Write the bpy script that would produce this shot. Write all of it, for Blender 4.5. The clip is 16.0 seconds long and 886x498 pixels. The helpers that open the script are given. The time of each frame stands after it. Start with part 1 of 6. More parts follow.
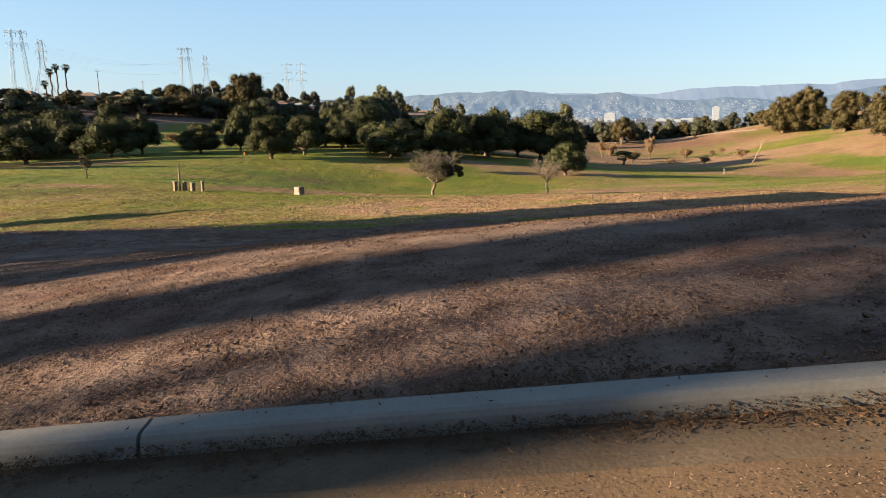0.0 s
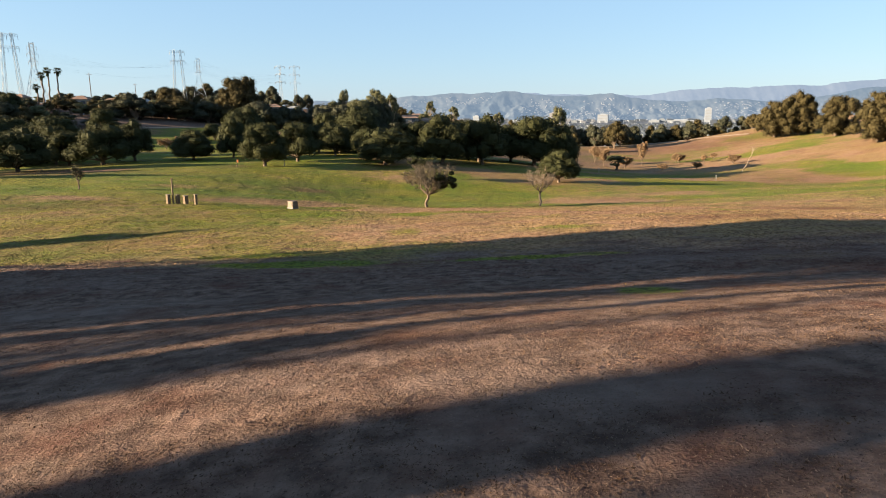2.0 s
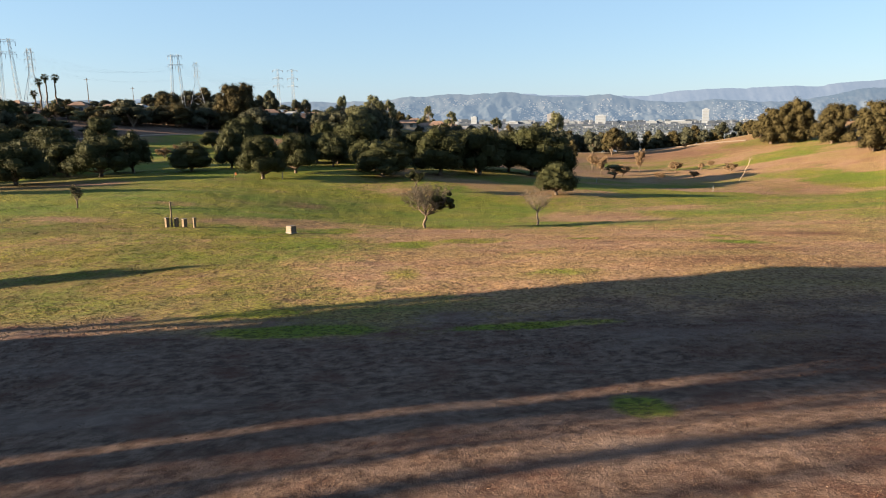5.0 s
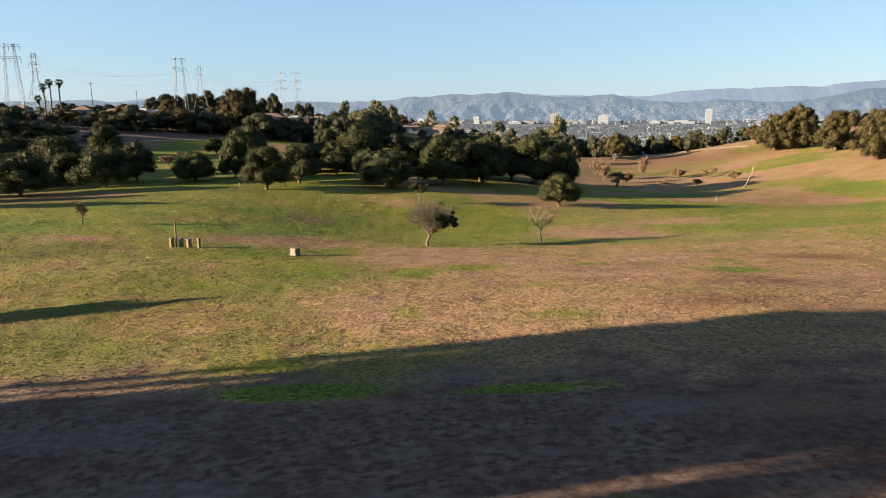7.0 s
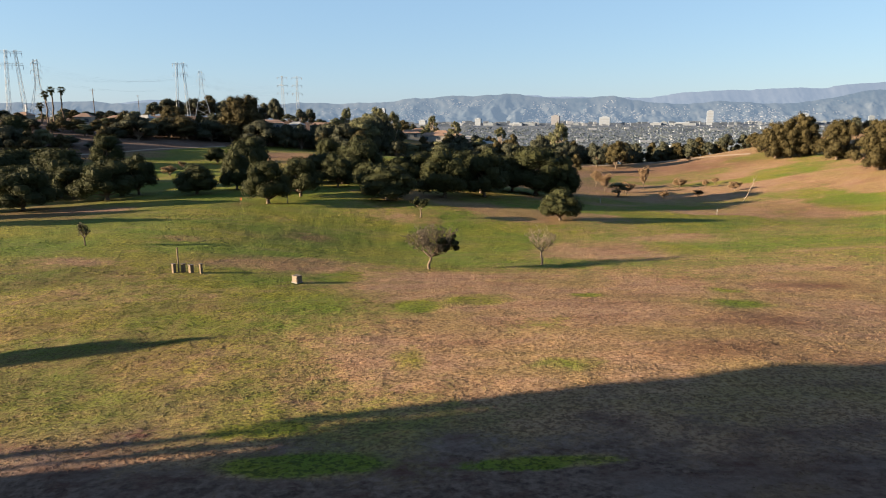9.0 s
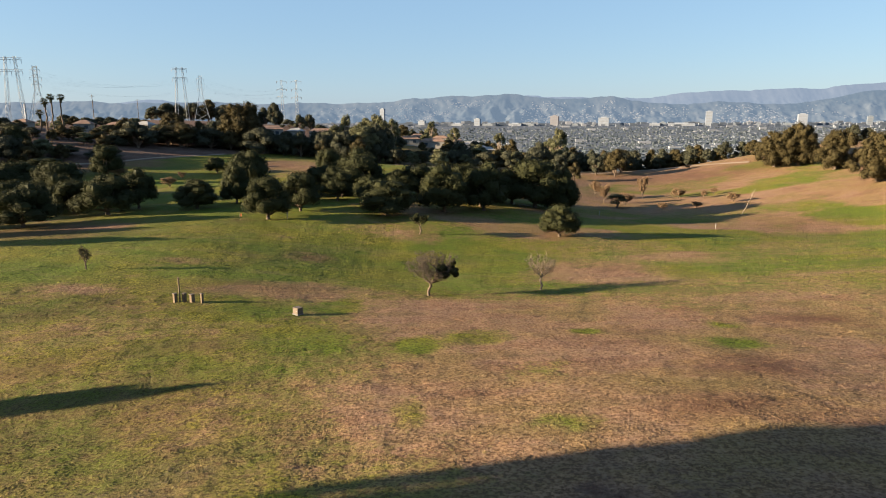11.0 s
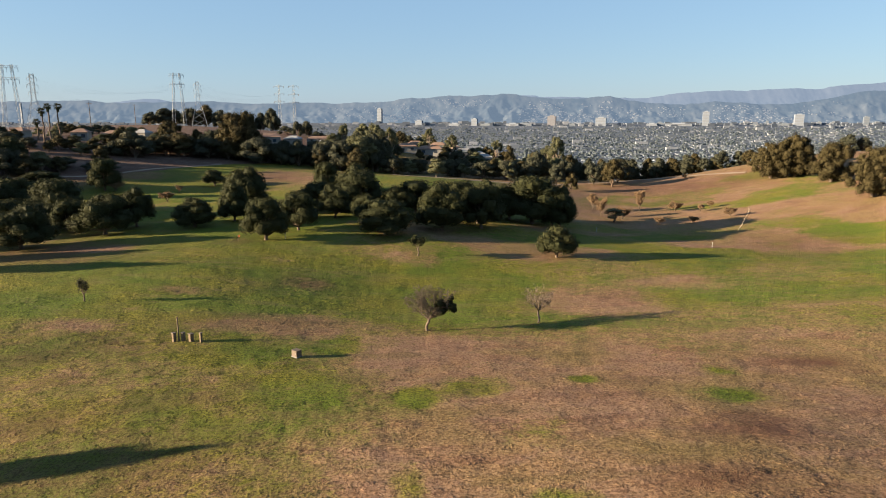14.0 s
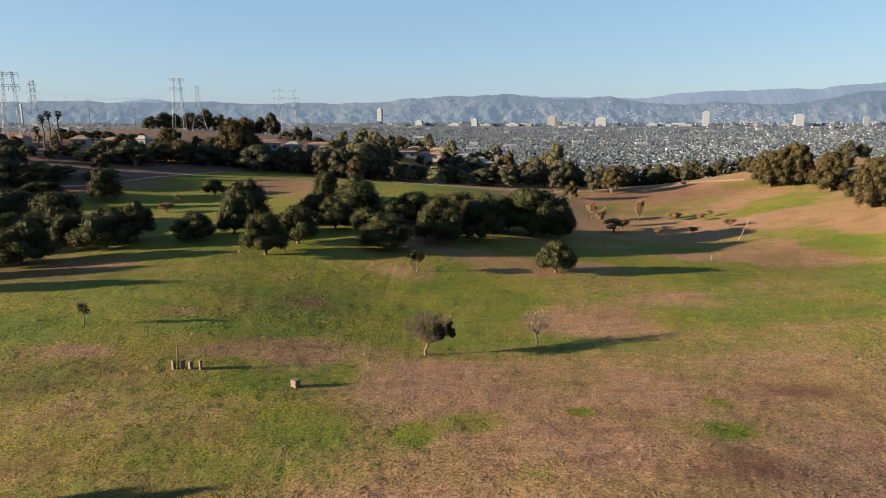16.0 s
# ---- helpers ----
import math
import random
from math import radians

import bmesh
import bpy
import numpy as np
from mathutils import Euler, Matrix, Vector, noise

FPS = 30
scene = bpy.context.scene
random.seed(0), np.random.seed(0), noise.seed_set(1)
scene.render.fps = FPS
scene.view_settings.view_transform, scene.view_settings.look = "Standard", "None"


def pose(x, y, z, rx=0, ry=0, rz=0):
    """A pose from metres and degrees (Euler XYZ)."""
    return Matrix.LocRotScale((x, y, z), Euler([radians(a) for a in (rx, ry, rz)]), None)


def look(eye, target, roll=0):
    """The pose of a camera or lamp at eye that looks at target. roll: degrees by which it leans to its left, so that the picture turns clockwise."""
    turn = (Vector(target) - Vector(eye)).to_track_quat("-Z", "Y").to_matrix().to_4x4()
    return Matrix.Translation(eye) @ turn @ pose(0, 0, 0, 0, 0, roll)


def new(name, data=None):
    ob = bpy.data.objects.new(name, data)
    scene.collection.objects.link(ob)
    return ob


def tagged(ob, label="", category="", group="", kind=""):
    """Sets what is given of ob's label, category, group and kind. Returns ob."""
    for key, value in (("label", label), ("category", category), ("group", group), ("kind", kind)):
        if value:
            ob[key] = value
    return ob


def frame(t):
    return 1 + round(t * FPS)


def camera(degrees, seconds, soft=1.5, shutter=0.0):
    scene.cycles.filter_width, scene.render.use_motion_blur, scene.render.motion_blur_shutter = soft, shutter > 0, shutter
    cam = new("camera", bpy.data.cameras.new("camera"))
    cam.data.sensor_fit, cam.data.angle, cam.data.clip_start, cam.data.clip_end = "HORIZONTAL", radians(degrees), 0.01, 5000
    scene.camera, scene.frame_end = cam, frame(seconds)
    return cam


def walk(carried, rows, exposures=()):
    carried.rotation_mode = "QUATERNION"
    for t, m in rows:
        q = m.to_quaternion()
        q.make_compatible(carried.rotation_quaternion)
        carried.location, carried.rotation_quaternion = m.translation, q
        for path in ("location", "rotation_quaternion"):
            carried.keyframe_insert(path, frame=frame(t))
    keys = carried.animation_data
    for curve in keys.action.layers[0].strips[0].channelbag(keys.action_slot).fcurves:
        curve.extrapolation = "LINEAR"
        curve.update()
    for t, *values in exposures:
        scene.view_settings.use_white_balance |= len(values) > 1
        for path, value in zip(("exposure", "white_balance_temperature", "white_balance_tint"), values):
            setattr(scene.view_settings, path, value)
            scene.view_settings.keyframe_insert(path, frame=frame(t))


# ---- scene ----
cam = camera(68, 16.0, soft=1.0)
PATH = [
    (0, (-0.000, 0.000, 1.000), (0.169, 9.806, -0.952), -0.21),
    (0.5, (0.039, 0.007, 1.220), (0.237, 9.813, -0.732), -0.23),
    (1, (0.070, 0.032, 1.497), (0.291, 9.837, -0.453), -0.21),
    (1.5, (0.062, 0.057, 1.802), (0.306, 9.863, -0.144), -0.20),
    (2, (0.030, 0.080, 2.120), (0.294, 9.887, 0.179), -0.18),
    (2.5, (-0.001, 0.118, 2.450), (0.286, 9.924, 0.512), -0.17),
    (3, (0.045, 0.140, 2.782), (0.347, 9.946, 0.847), -0.13),
    (3.5, (0.073, 0.154, 3.100), (0.384, 9.959, 1.163), -0.13),
    (4, (0.082, 0.173, 3.443), (0.395, 9.979, 1.510), -0.15),
    (6.5, (-0.017, 0.346, 5.593), (0.241, 10.154, 3.659), -0.20),
    (7, (-0.016, 0.412, 6.142), (0.240, 10.219, 4.205), -0.15),
    (7.5, (-0.012, 0.486, 6.677), (0.236, 10.294, 4.744), -0.15),
    (8, (-0.008, 0.564, 7.244), (0.236, 10.372, 5.312), -0.13),
    (8.5, (-0.010, 0.633, 7.790), (0.234, 10.442, 5.863), -0.10),
    (9, (-0.028, 0.692, 8.442), (0.213, 10.503, 6.521), -0.11),
    (11.5, (-0.124, 0.970, 11.938), (0.140, 10.779, 10.013), -0.03),
    (12, (-0.149, 1.027, 12.532), (0.125, 10.836, 10.610), -0.01),
    (12.5, (-0.166, 1.095, 13.058), (0.117, 10.905, 11.140), -0.02),
    (13, (-0.181, 1.182, 13.647), (0.105, 10.991, 11.724), -0.02),
    (13.5, (-0.191, 1.280, 14.318), (0.099, 11.088, 12.391), -0.01),
    (14, (-0.179, 1.374, 15.066), (0.119, 11.181, 13.130), 0.02),
    (14.5, (-0.142, 1.450, 15.743), (0.155, 11.255, 13.805), -0.04),
    (15, (-0.080, 1.509, 16.363), (0.224, 11.315, 14.424), 0.02),
    (15.5, (-0.031, 1.565, 17.014), (0.271, 11.371, 15.077), 0.04),
    (16, (-0.009, 1.620, 17.734), (0.287, 11.426, 15.795), -0.00),
]
# the camera stops down a little as the bright lawn fills its picture
EXPOSURES = [(0, 2.45, 6850, 11), (3, 2.45, 6850, 11), (8, 2.31, 6750, 11), (16, 2.09, 6650, 11)]


def put_path(rows):
    walk(cam, [(t, look(eye, aim, roll)) for t, eye, aim, roll in rows], EXPOSURES)


put_path(PATH)

# ---- light: a low afternoon sun from the west side, clear hazy sky ----
SUN_UP, SUN_SIDE = 11.5, -100.3          # elevation, and bearing from +y towards +x, in degrees
world = bpy.data.worlds.new("world")
scene.world = world
world.use_nodes = True
wn, wl = world.node_tree.nodes, world.node_tree.links
wn.clear()
sky = wn.new("ShaderNodeTexSky")
sky.sky_type, sky.sun_disc = "NISHITA", False
sky.sun_elevation, sky.sun_rotation = radians(SUN_UP), radians(SUN_SIDE)
sky.altitude, sky.air_density, sky.dust_density, sky.ozone_density = 100, 1.0, 0.5, 2.0
back = wn.new("ShaderNodeBackground")
back.inputs["Strength"].default_value = 0.0524
wout = wn.new("ShaderNodeOutputWorld")
haze = wn.new("ShaderNodeMix")                 # haze over the clear sky, thinning towards the zenith
haze.data_type = "RGBA"
haze.inputs[7].default_value = (1.2, 2.1, 3.3, 1.0)
split, thin = wn.new("ShaderNodeSeparateXYZ"), wn.new("ShaderNodeMapRange")
thin.interpolation_type = "SMOOTHSTEP"
for k, value in ((1, 0.2), (2, 0.85), (3, 0.66), (4, 0.1)):
    thin.inputs[k].default_value = value
wl.new(wn.new("ShaderNodeTexCoord").outputs["Generated"], split.inputs[0])
wl.new(split.outputs[2], thin.inputs[0])
wl.new(thin.outputs[0], haze.inputs[0])
wl.new(sky.outputs[0], haze.inputs[6])
wl.new(haze.outputs[2], back.inputs[0])
wl.new(back.outputs[0], wout.inputs[0])

sun = new("sun", bpy.data.lights.new("sun", "SUN"))
sun.data.energy, sun.data.angle, sun.data.color = 5.0, radians(0.53), (1.0, 0.805, 0.56)
to_sun = Vector((math.sin(radians(SUN_SIDE)) * math.cos(radians(SUN_UP)), math.cos(radians(SUN_SIDE)) * math.cos(radians(SUN_UP)),
                 math.sin(radians(SUN_UP))))
sun.matrix_world = look(Vector((0, 0, 60)), Vector((0, 0, 60)) - to_sun)

# ---- materials ----


class Nodes:
    """Short hand for building a node material."""

    def __init__(self, name, rough=0.9, spec=0.2):
        self.mat = bpy.data.materials.new(name)
        self.mat.use_nodes = True
        self.n, self.l = self.mat.node_tree.nodes, self.mat.node_tree.links
        self.bsdf = self.n["Principled BSDF"]
        self.bsdf.inputs["Roughness"].default_value = rough
        self.bsdf.inputs["Specular IOR Level"].default_value = spec

    def put(self, value, socket):
        if isinstance(value, (int, float)):
            socket.default_value = value
        elif isinstance(value, tuple):
            socket.default_value = (*value, 1.0) if len(value) == 3 and len(socket.default_value) == 4 else value
        else:
            self.l.new(value, socket)

    def coords(self):
        return self.n.new("ShaderNodeTexCoord").outputs["Object"]

    def noise(self, scale, detail=3.0, rough=0.55, vector=None, stretch=None):
        node = self.n.new("ShaderNodeTexNoise")
        vector = vector or self.coords()
        if stretch:
            m = self.n.new("ShaderNodeMapping")
            m.inputs["Scale"].default_value = stretch
            self.l.new(vector, m.inputs["Vector"])
            vector = m.outputs[0]
        self.l.new(vector, node.inputs["Vector"])
        node.inputs["Scale"].default_value, node.inputs["Detail"].default_value = scale, detail
        node.inputs["Roughness"].default_value = rough
        return node.outputs["Fac"]

    def attr(self, name):
        node = self.n.new("ShaderNodeAttribute")
        node.attribute_name = name
        return node.outputs["Fac"]

    def math(self, op, a, b=0.0, c=0.0, clamp=False):
        node = self.n.new("ShaderNodeMath")
        node.operation, node.use_clamp = op, clamp
        for value, socket in zip((a, b, c), node.inputs):
            self.put(value, socket)
        return node.outputs[0]

    def spread(self, value, low, high):
        node = self.n.new("ShaderNodeMapRange")
        self.put(value, node.inputs[0])
        node.inputs[1].default_value, node.inputs[2].default_value = low, high
        return node.outputs[0]

    def mix(self, fac, a, b, kind="MIX"):
        node = self.n.new("ShaderNodeMix")
        node.data_type, node.blend_type = "RGBA", kind
        self.put(fac, node.inputs[0])
        self.put(a, node.inputs[6])
        self.put(b, node.inputs[7])
        return node.outputs[2]

    def island(self):
        return self.n.new("ShaderNodeNewGeometry").outputs["Random Per Island"]

    def each(self):
        return self.n.new("ShaderNodeObjectInfo").outputs["Random"]

    def color(self, value):
        self.put(value, self.bsdf.inputs["Base Color"])

    def bump(self, height, strength=0.4, distance=0.02):
        node = self.n.new("ShaderNodeBump")
        node.inputs["Strength"].default_value, node.inputs["Distance"].default_value = strength, distance
        self.l.new(height, node.inputs["Height"])
        self.l.new(node.outputs[0], self.bsdf.inputs["Normal"])


def plain(name, low, high, scale=2.0, rough=0.85, spec=0.2, bump=0.3, distance=0.01, metal=0.0, fine=25.0):
    """A surface that wanders between two colours at two scales, with a fine relief."""
    m = Nodes(name, rough, spec)
    a, b = m.noise(scale, 4), m.noise(scale * fine, 2)
    m.color(m.mix(m.spread(m.math("ADD", m.math("MULTIPLY", a, 0.65), m.math("MULTIPLY", b, 0.35)), 0.3, 0.7), low, high))
    m.bsdf.inputs["Metallic"].default_value = metal
    m.bump(b, bump, distance)
    return m.mat


def foliage(name, dark, light, tint=None, glow=0.25):
    """Leaves: each one a little different, each tree too, a little light coming through."""
    m = Nodes(name, 0.7, 0.08)
    c = m.mix(m.island(), dark, light)
    c = m.mix(m.spread(m.noise(0.5, 2), 0.35, 0.65), c, tint or light)
    c = m.mix(m.math("MULTIPLY", m.each(), 0.35), c, tint or dark)
    m.color(c)
    trans = m.n.new("ShaderNodeBsdfTranslucent")
    m.l.new(c, trans.inputs[0])
    shade = m.n.new("ShaderNodeMixShader")
    shade.inputs[0].default_value = glow
    out = m.n["Material Output"]
    m.l.new(m.bsdf.outputs[0], shade.inputs[1])
    m.l.new(trans.outputs[0], shade.inputs[2])
    m.l.new(shade.outputs[0], out.inputs[0])
    return m.mat


def soil():
    """The park's ground: bare earth with litter, straw-dry turf and green turf, blended by three layers of the mesh."""
    m = Nodes("park_ground", 0.95, 0.1)
    broad, patch, clump, grain = m.noise(0.09, 3), m.noise(0.7, 4, 0.65), m.noise(3.2, 4, 0.6), m.noise(34, 3, 0.7)
    mid, speck = m.noise(0.2, 6, 0.7, stretch=(0.55, 1.6, 1)), m.noise(5.2, 3, 0.6)
    fleck = m.math("MULTIPLY", m.spread(speck, 0.5, 0.57), 0.95)
    straw = m.mix(m.spread(clump, 0.35, 0.65), (0.18, 0.106, 0.056), (0.36, 0.222, 0.115))
    straw = m.mix(m.spread(patch, 0.42, 0.66), straw, (0.25, 0.152, 0.1))
    straw = m.mix(m.math("MULTIPLY", m.spread(broad, 0.47, 0.62), 0.6), straw, (0.205, 0.152, 0.055))
    straw = m.mix(m.math("MULTIPLY", m.spread(broad, 0.5, 0.38), 0.55), straw, (0.27, 0.163, 0.112))
    straw = m.mix(m.math("MULTIPLY", m.spread(mid, 0.49, 0.64), 0.5), straw, (0.11, 0.087, 0.03))
    straw = m.mix(m.math("MULTIPLY", m.spread(mid, 0.5, 0.36), 0.6), straw, (0.14, 0.072, 0.046))
    straw = m.mix(m.spread(grain, 0.56, 0.72), straw, (0.0527, 0.0341, 0.0198))
    straw = m.mix(m.math("MULTIPLY", fleck, 0.62), straw, (0.062, 0.034, 0.019))
    straw = m.mix(m.math("MULTIPLY", m.spread(speck, 0.44, 0.30), 0.5), straw, (0.315, 0.215, 0.135))
    grass = m.mix(m.spread(clump, 0.35, 0.65), (0.0909, 0.098, 0.0101), (0.225, 0.196, 0.03))
    grass = m.mix(m.spread(broad, 0.4, 0.6), grass, (0.098, 0.13, 0.016))
    grass = m.mix(m.spread(grain, 0.55, 0.75), grass, (0.029, 0.0347, 0.0101))
    grass = m.mix(m.math("MULTIPLY", fleck, 0.8), grass, (0.0363, 0.0402, 0.0101))
    grass = m.mix(m.math("MULTIPLY", m.spread(mid, 0.5, 0.68), 0.5), grass, (0.159, 0.12, 0.0502))
    earth = m.mix(m.spread(clump, 0.38, 0.62), (0.062, 0.038, 0.029), (0.158, 0.104, 0.08))
    earth = m.mix(m.spread(patch, 0.5, 0.7), earth, (0.088, 0.042, 0.03))
    earth = m.mix(m.spread(grain, 0.57, 0.7), earth, (0.036, 0.021, 0.014))
    earth = m.mix(m.math("MULTIPLY", m.spread(mid, 0.5, 0.64), 0.6), earth, (0.162, 0.118, 0.098))
    wander = m.math("ADD", m.math("MULTIPLY", m.math("SUBTRACT", patch, 0.5), 1.5), m.math("MULTIPLY", m.math("SUBTRACT", clump, 0.5), 0.9))
    wander = m.math("ADD", wander, m.math("MULTIPLY", m.math("SUBTRACT", broad, 0.5), 0.5))
    green = m.spread(m.math("ADD", m.attr("green"), m.math("MULTIPLY", wander, 0.55)), 0.3, 0.7)
    bare = m.spread(m.math("ADD", m.attr("bare"), m.math("MULTIPLY", wander, 0.6)), 0.35, 0.65)
    c = m.mix(green, straw, grass)
    c = m.mix(bare, c, earth)
    c = m.mix(m.attr("rust"), c, m.mix(m.spread(clump, 0.35, 0.65), (0.0682, 0.031, 0.0205), (0.118, 0.0589, 0.0372)))
    # the air's haze over the plain is painted on as bluish grey
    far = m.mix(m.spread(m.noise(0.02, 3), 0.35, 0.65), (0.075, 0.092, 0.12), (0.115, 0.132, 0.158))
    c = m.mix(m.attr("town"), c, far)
    m.color(c)
    m.bump(m.math("ADD", m.math("MULTIPLY", clump, 0.8), m.math("ADD", m.math("MULTIPLY", speck, 0.35), m.math("MULTIPLY", grain, 0.3))), 1.0, 0.07)
    return m.mat


SOIL = soil()


def turf_blades():
    """Sun-bleached tips of mown grass, straw to yellow green with the ground they grow on."""
    m = Nodes("turf_blades", 0.85, 0.15)
    r = m.island()
    dry = m.mix(r, (0.124, 0.0818, 0.0397), (0.155, 0.107, 0.0533))
    lush = m.mix(r, (0.0961, 0.0961, 0.00992), (0.121, 0.115, 0.0149))
    c = m.mix(m.spread(m.math("ADD", m.attr("green"), m.math("MULTIPLY", m.math("SUBTRACT", m.noise(0.7, 4, 0.65), 0.5), 0.8)), 0.3, 0.75), dry, lush)
    c = m.mix(m.attr("bare"), c, m.mix(r, (0.0558, 0.0335, 0.0211), (0.0868, 0.0533, 0.0335)))
    m.color(c)
    return m.mat


TURF = turf_blades()
CONCRETE = plain("kerb_concrete", (0.125, 0.118, 0.108), (0.19, 0.18, 0.165), 2.2, 0.9, 0.2, 0.35, 0.004, fine=30)
GUTTER = plain("gutter_concrete", (0.0425, 0.03, 0.02), (0.095, 0.07, 0.049), 3.0, 0.95, 0.15, 0.5, 0.004, fine=20)
DUSTY = plain("dusty_asphalt", (0.0552, 0.0359, 0.0221), (0.124, 0.0794, 0.0469), 2.4, 0.95, 0.15, 0.5, 0.004, fine=30)
BARK = plain("grey_bark", (0.07, 0.05, 0.035), (0.17, 0.13, 0.10), 3.0, 0.95, 0.1, 0.8, 0.03, fine=8)
PALE_BARK = plain("pale_bark", (0.17, 0.13, 0.095), (0.32, 0.26, 0.2), 3.0, 0.9, 0.1, 0.6, 0.02, fine=8)
OAK_LEAF = foliage("oak_leaf", (0.0231, 0.0274, 0.0132), (0.0479, 0.0496, 0.0195), (0.0327, 0.0354, 0.0151), 0.18)
# lighter and greyer than the oak leaf: distance haze put into its colour
HILL_LEAF = foliage("hazy_hill_leaf", (0.033, 0.037, 0.026), (0.066, 0.066, 0.04), (0.048, 0.05, 0.033), 0.18)
OLIVE_LEAF = foliage("olive_leaf", (0.0285, 0.0261, 0.0113), (0.0713, 0.057, 0.0261), (0.0511, 0.0416, 0.019), 0.18)
RUST_LEAF = foliage("rusty_leaf", (0.15, 0.09, 0.05), (0.27, 0.175, 0.1), (0.2, 0.14, 0.085), 0.25)
GREY_LEAF = foliage("grey_green_leaf", (0.0652, 0.0706, 0.0381), (0.141, 0.136, 0.0706), (0.109, 0.109, 0.0598), 0.2)
PALM_LEAF = foliage("palm_leaf", (0.03, 0.04, 0.02), (0.08, 0.085, 0.035), (0.06, 0.06, 0.03), 0.15)
LITTER = foliage("dead_leaf", (0.0263, 0.0148, 0.00893), (0.111, 0.0659, 0.0359), (0.0527, 0.029, 0.0158), 0.05)
CHIP = foliage("pale_chip", (0.066, 0.041, 0.029), (0.215, 0.152, 0.112), (0.125, 0.08, 0.056), 0.0)
STEEL = plain("galvanised_steel", (0.288, 0.298, 0.308), (0.357, 0.367, 0.377), 1.0, 0.7, 0.2, 0.1, 0.01)
WOOD = plain("weathered_wood", (0.096, 0.072, 0.048), (0.192, 0.148, 0.104), 4.0, 0.9, 0.1, 0.5, 0.01)
CABINET = plain("beige_cabinet_paint", (0.096, 0.072, 0.052), (0.152, 0.116, 0.084), 2.0, 0.6, 0.3, 0.1, 0.003)
STUCCO = plain("white_stucco", (0.204, 0.192, 0.174), (0.276, 0.258, 0.234), 0.6, 0.9, 0.15, 0.2, 0.01)
TILE = plain("brown_roof", (0.16, 0.10, 0.075), (0.30, 0.2, 0.15), 0.7, 0.9, 0.15, 0.3, 0.02)
GREY_ROOF = plain("grey_roof", (0.2, 0.2, 0.2), (0.36, 0.35, 0.34), 0.7, 0.9, 0.15, 0.3, 0.02)
GLASS = plain("dark_window_glass", (0.03, 0.04, 0.05), (0.06, 0.07, 0.09), 1.0, 0.15, 0.5, 0.0, 0.01)


def varied(name, a, b, c, rough=0.85):
    """For many small blocks in one mesh: every block its own shade."""
    m = Nodes(name, rough, 0.2)
    r = m.island()
    m.color(m.mix(m.spread(r, 0.68, 1.0), m.mix(m.spread(r, 0.0, 0.68), a, b), c))
    return m.mat


# dull bluish shades that carry the distance haze in the base colour
HAZY_TOWN_WALL = varied("hazy_town_walls", (0.07, 0.09, 0.12), (0.125, 0.145, 0.175), (0.29, 0.305, 0.33))
HAZY_TOWN_TREE = varied("town_trees", (0.035, 0.05, 0.06), (0.06, 0.075, 0.082), (0.085, 0.1, 0.105))


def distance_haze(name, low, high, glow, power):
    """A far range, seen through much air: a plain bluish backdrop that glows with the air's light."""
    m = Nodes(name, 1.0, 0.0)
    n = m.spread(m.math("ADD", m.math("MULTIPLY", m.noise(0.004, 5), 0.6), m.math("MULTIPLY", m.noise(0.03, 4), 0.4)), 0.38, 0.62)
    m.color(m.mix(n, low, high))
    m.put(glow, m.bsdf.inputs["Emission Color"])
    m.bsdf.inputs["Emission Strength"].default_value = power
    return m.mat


# far haze is put into these colours and their emission
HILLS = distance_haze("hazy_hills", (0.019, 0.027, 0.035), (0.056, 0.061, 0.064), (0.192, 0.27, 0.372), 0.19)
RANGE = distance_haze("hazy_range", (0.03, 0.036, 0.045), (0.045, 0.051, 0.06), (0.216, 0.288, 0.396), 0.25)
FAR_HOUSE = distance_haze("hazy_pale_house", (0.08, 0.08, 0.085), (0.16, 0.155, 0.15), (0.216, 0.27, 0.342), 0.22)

# ---- the lie of the land ----
SIDE = np.array((-0.9, -0.6, -0.3, 0, 0.3, 0.6, 0.9))             # x over (y + 20)
AHEAD = np.array((0, 5, 12, 20, 32, 48, 68, 95, 125, 165, 205, 260, 360, 520.0))
HEIGHTS = np.array([
    (-1.84, -1.22, -0.61, 0.03, 0.7, 1.51, 2.27),
    (-2.43, -1.65, -0.84, 0.06, 0.64, 0.92, 1.25),
    (-3.2, -2.32, -1.63, -1.13, -0.74, -0.29, -0.02),
    (-4.08, -3.14, -2.4, -2.17, -1.66, -1.42, -1.39),
    (-4.93, -5.06, -4.1, -3.31, -2.62, -3.01, -2.93),
    (-5, -5.39, -4.68, -4.55, -4.61, -4.82, -3.69),
    (-5.09, -5.24, -5.77, -6.86, -6.55, -5.47, -3.96),
    (-6.16, -5.83, -5.89, -8.79, -8.75, -7.13, -3.51),
    (-6.16, -7.03, -5.55, -6.52, -9.56, -9.26, 0.79),
    (-2.33, -4.39, -5.03, -5.14, -10.8, -4.05, 8.23),
    (1.58, 3.7, -2, -3.06, -10.13, -1.45, 8.03),
    (2.97, 8.59, 2.06, -5.88, -8.38, 1.72, -4.2),
    (7.19, 10.26, 10.33, 0.59, -29.58, -36.87, -36.99),
    (10.6, 9.74, 8.31, -19.28, -45.84, -57.7, -75.58),
])


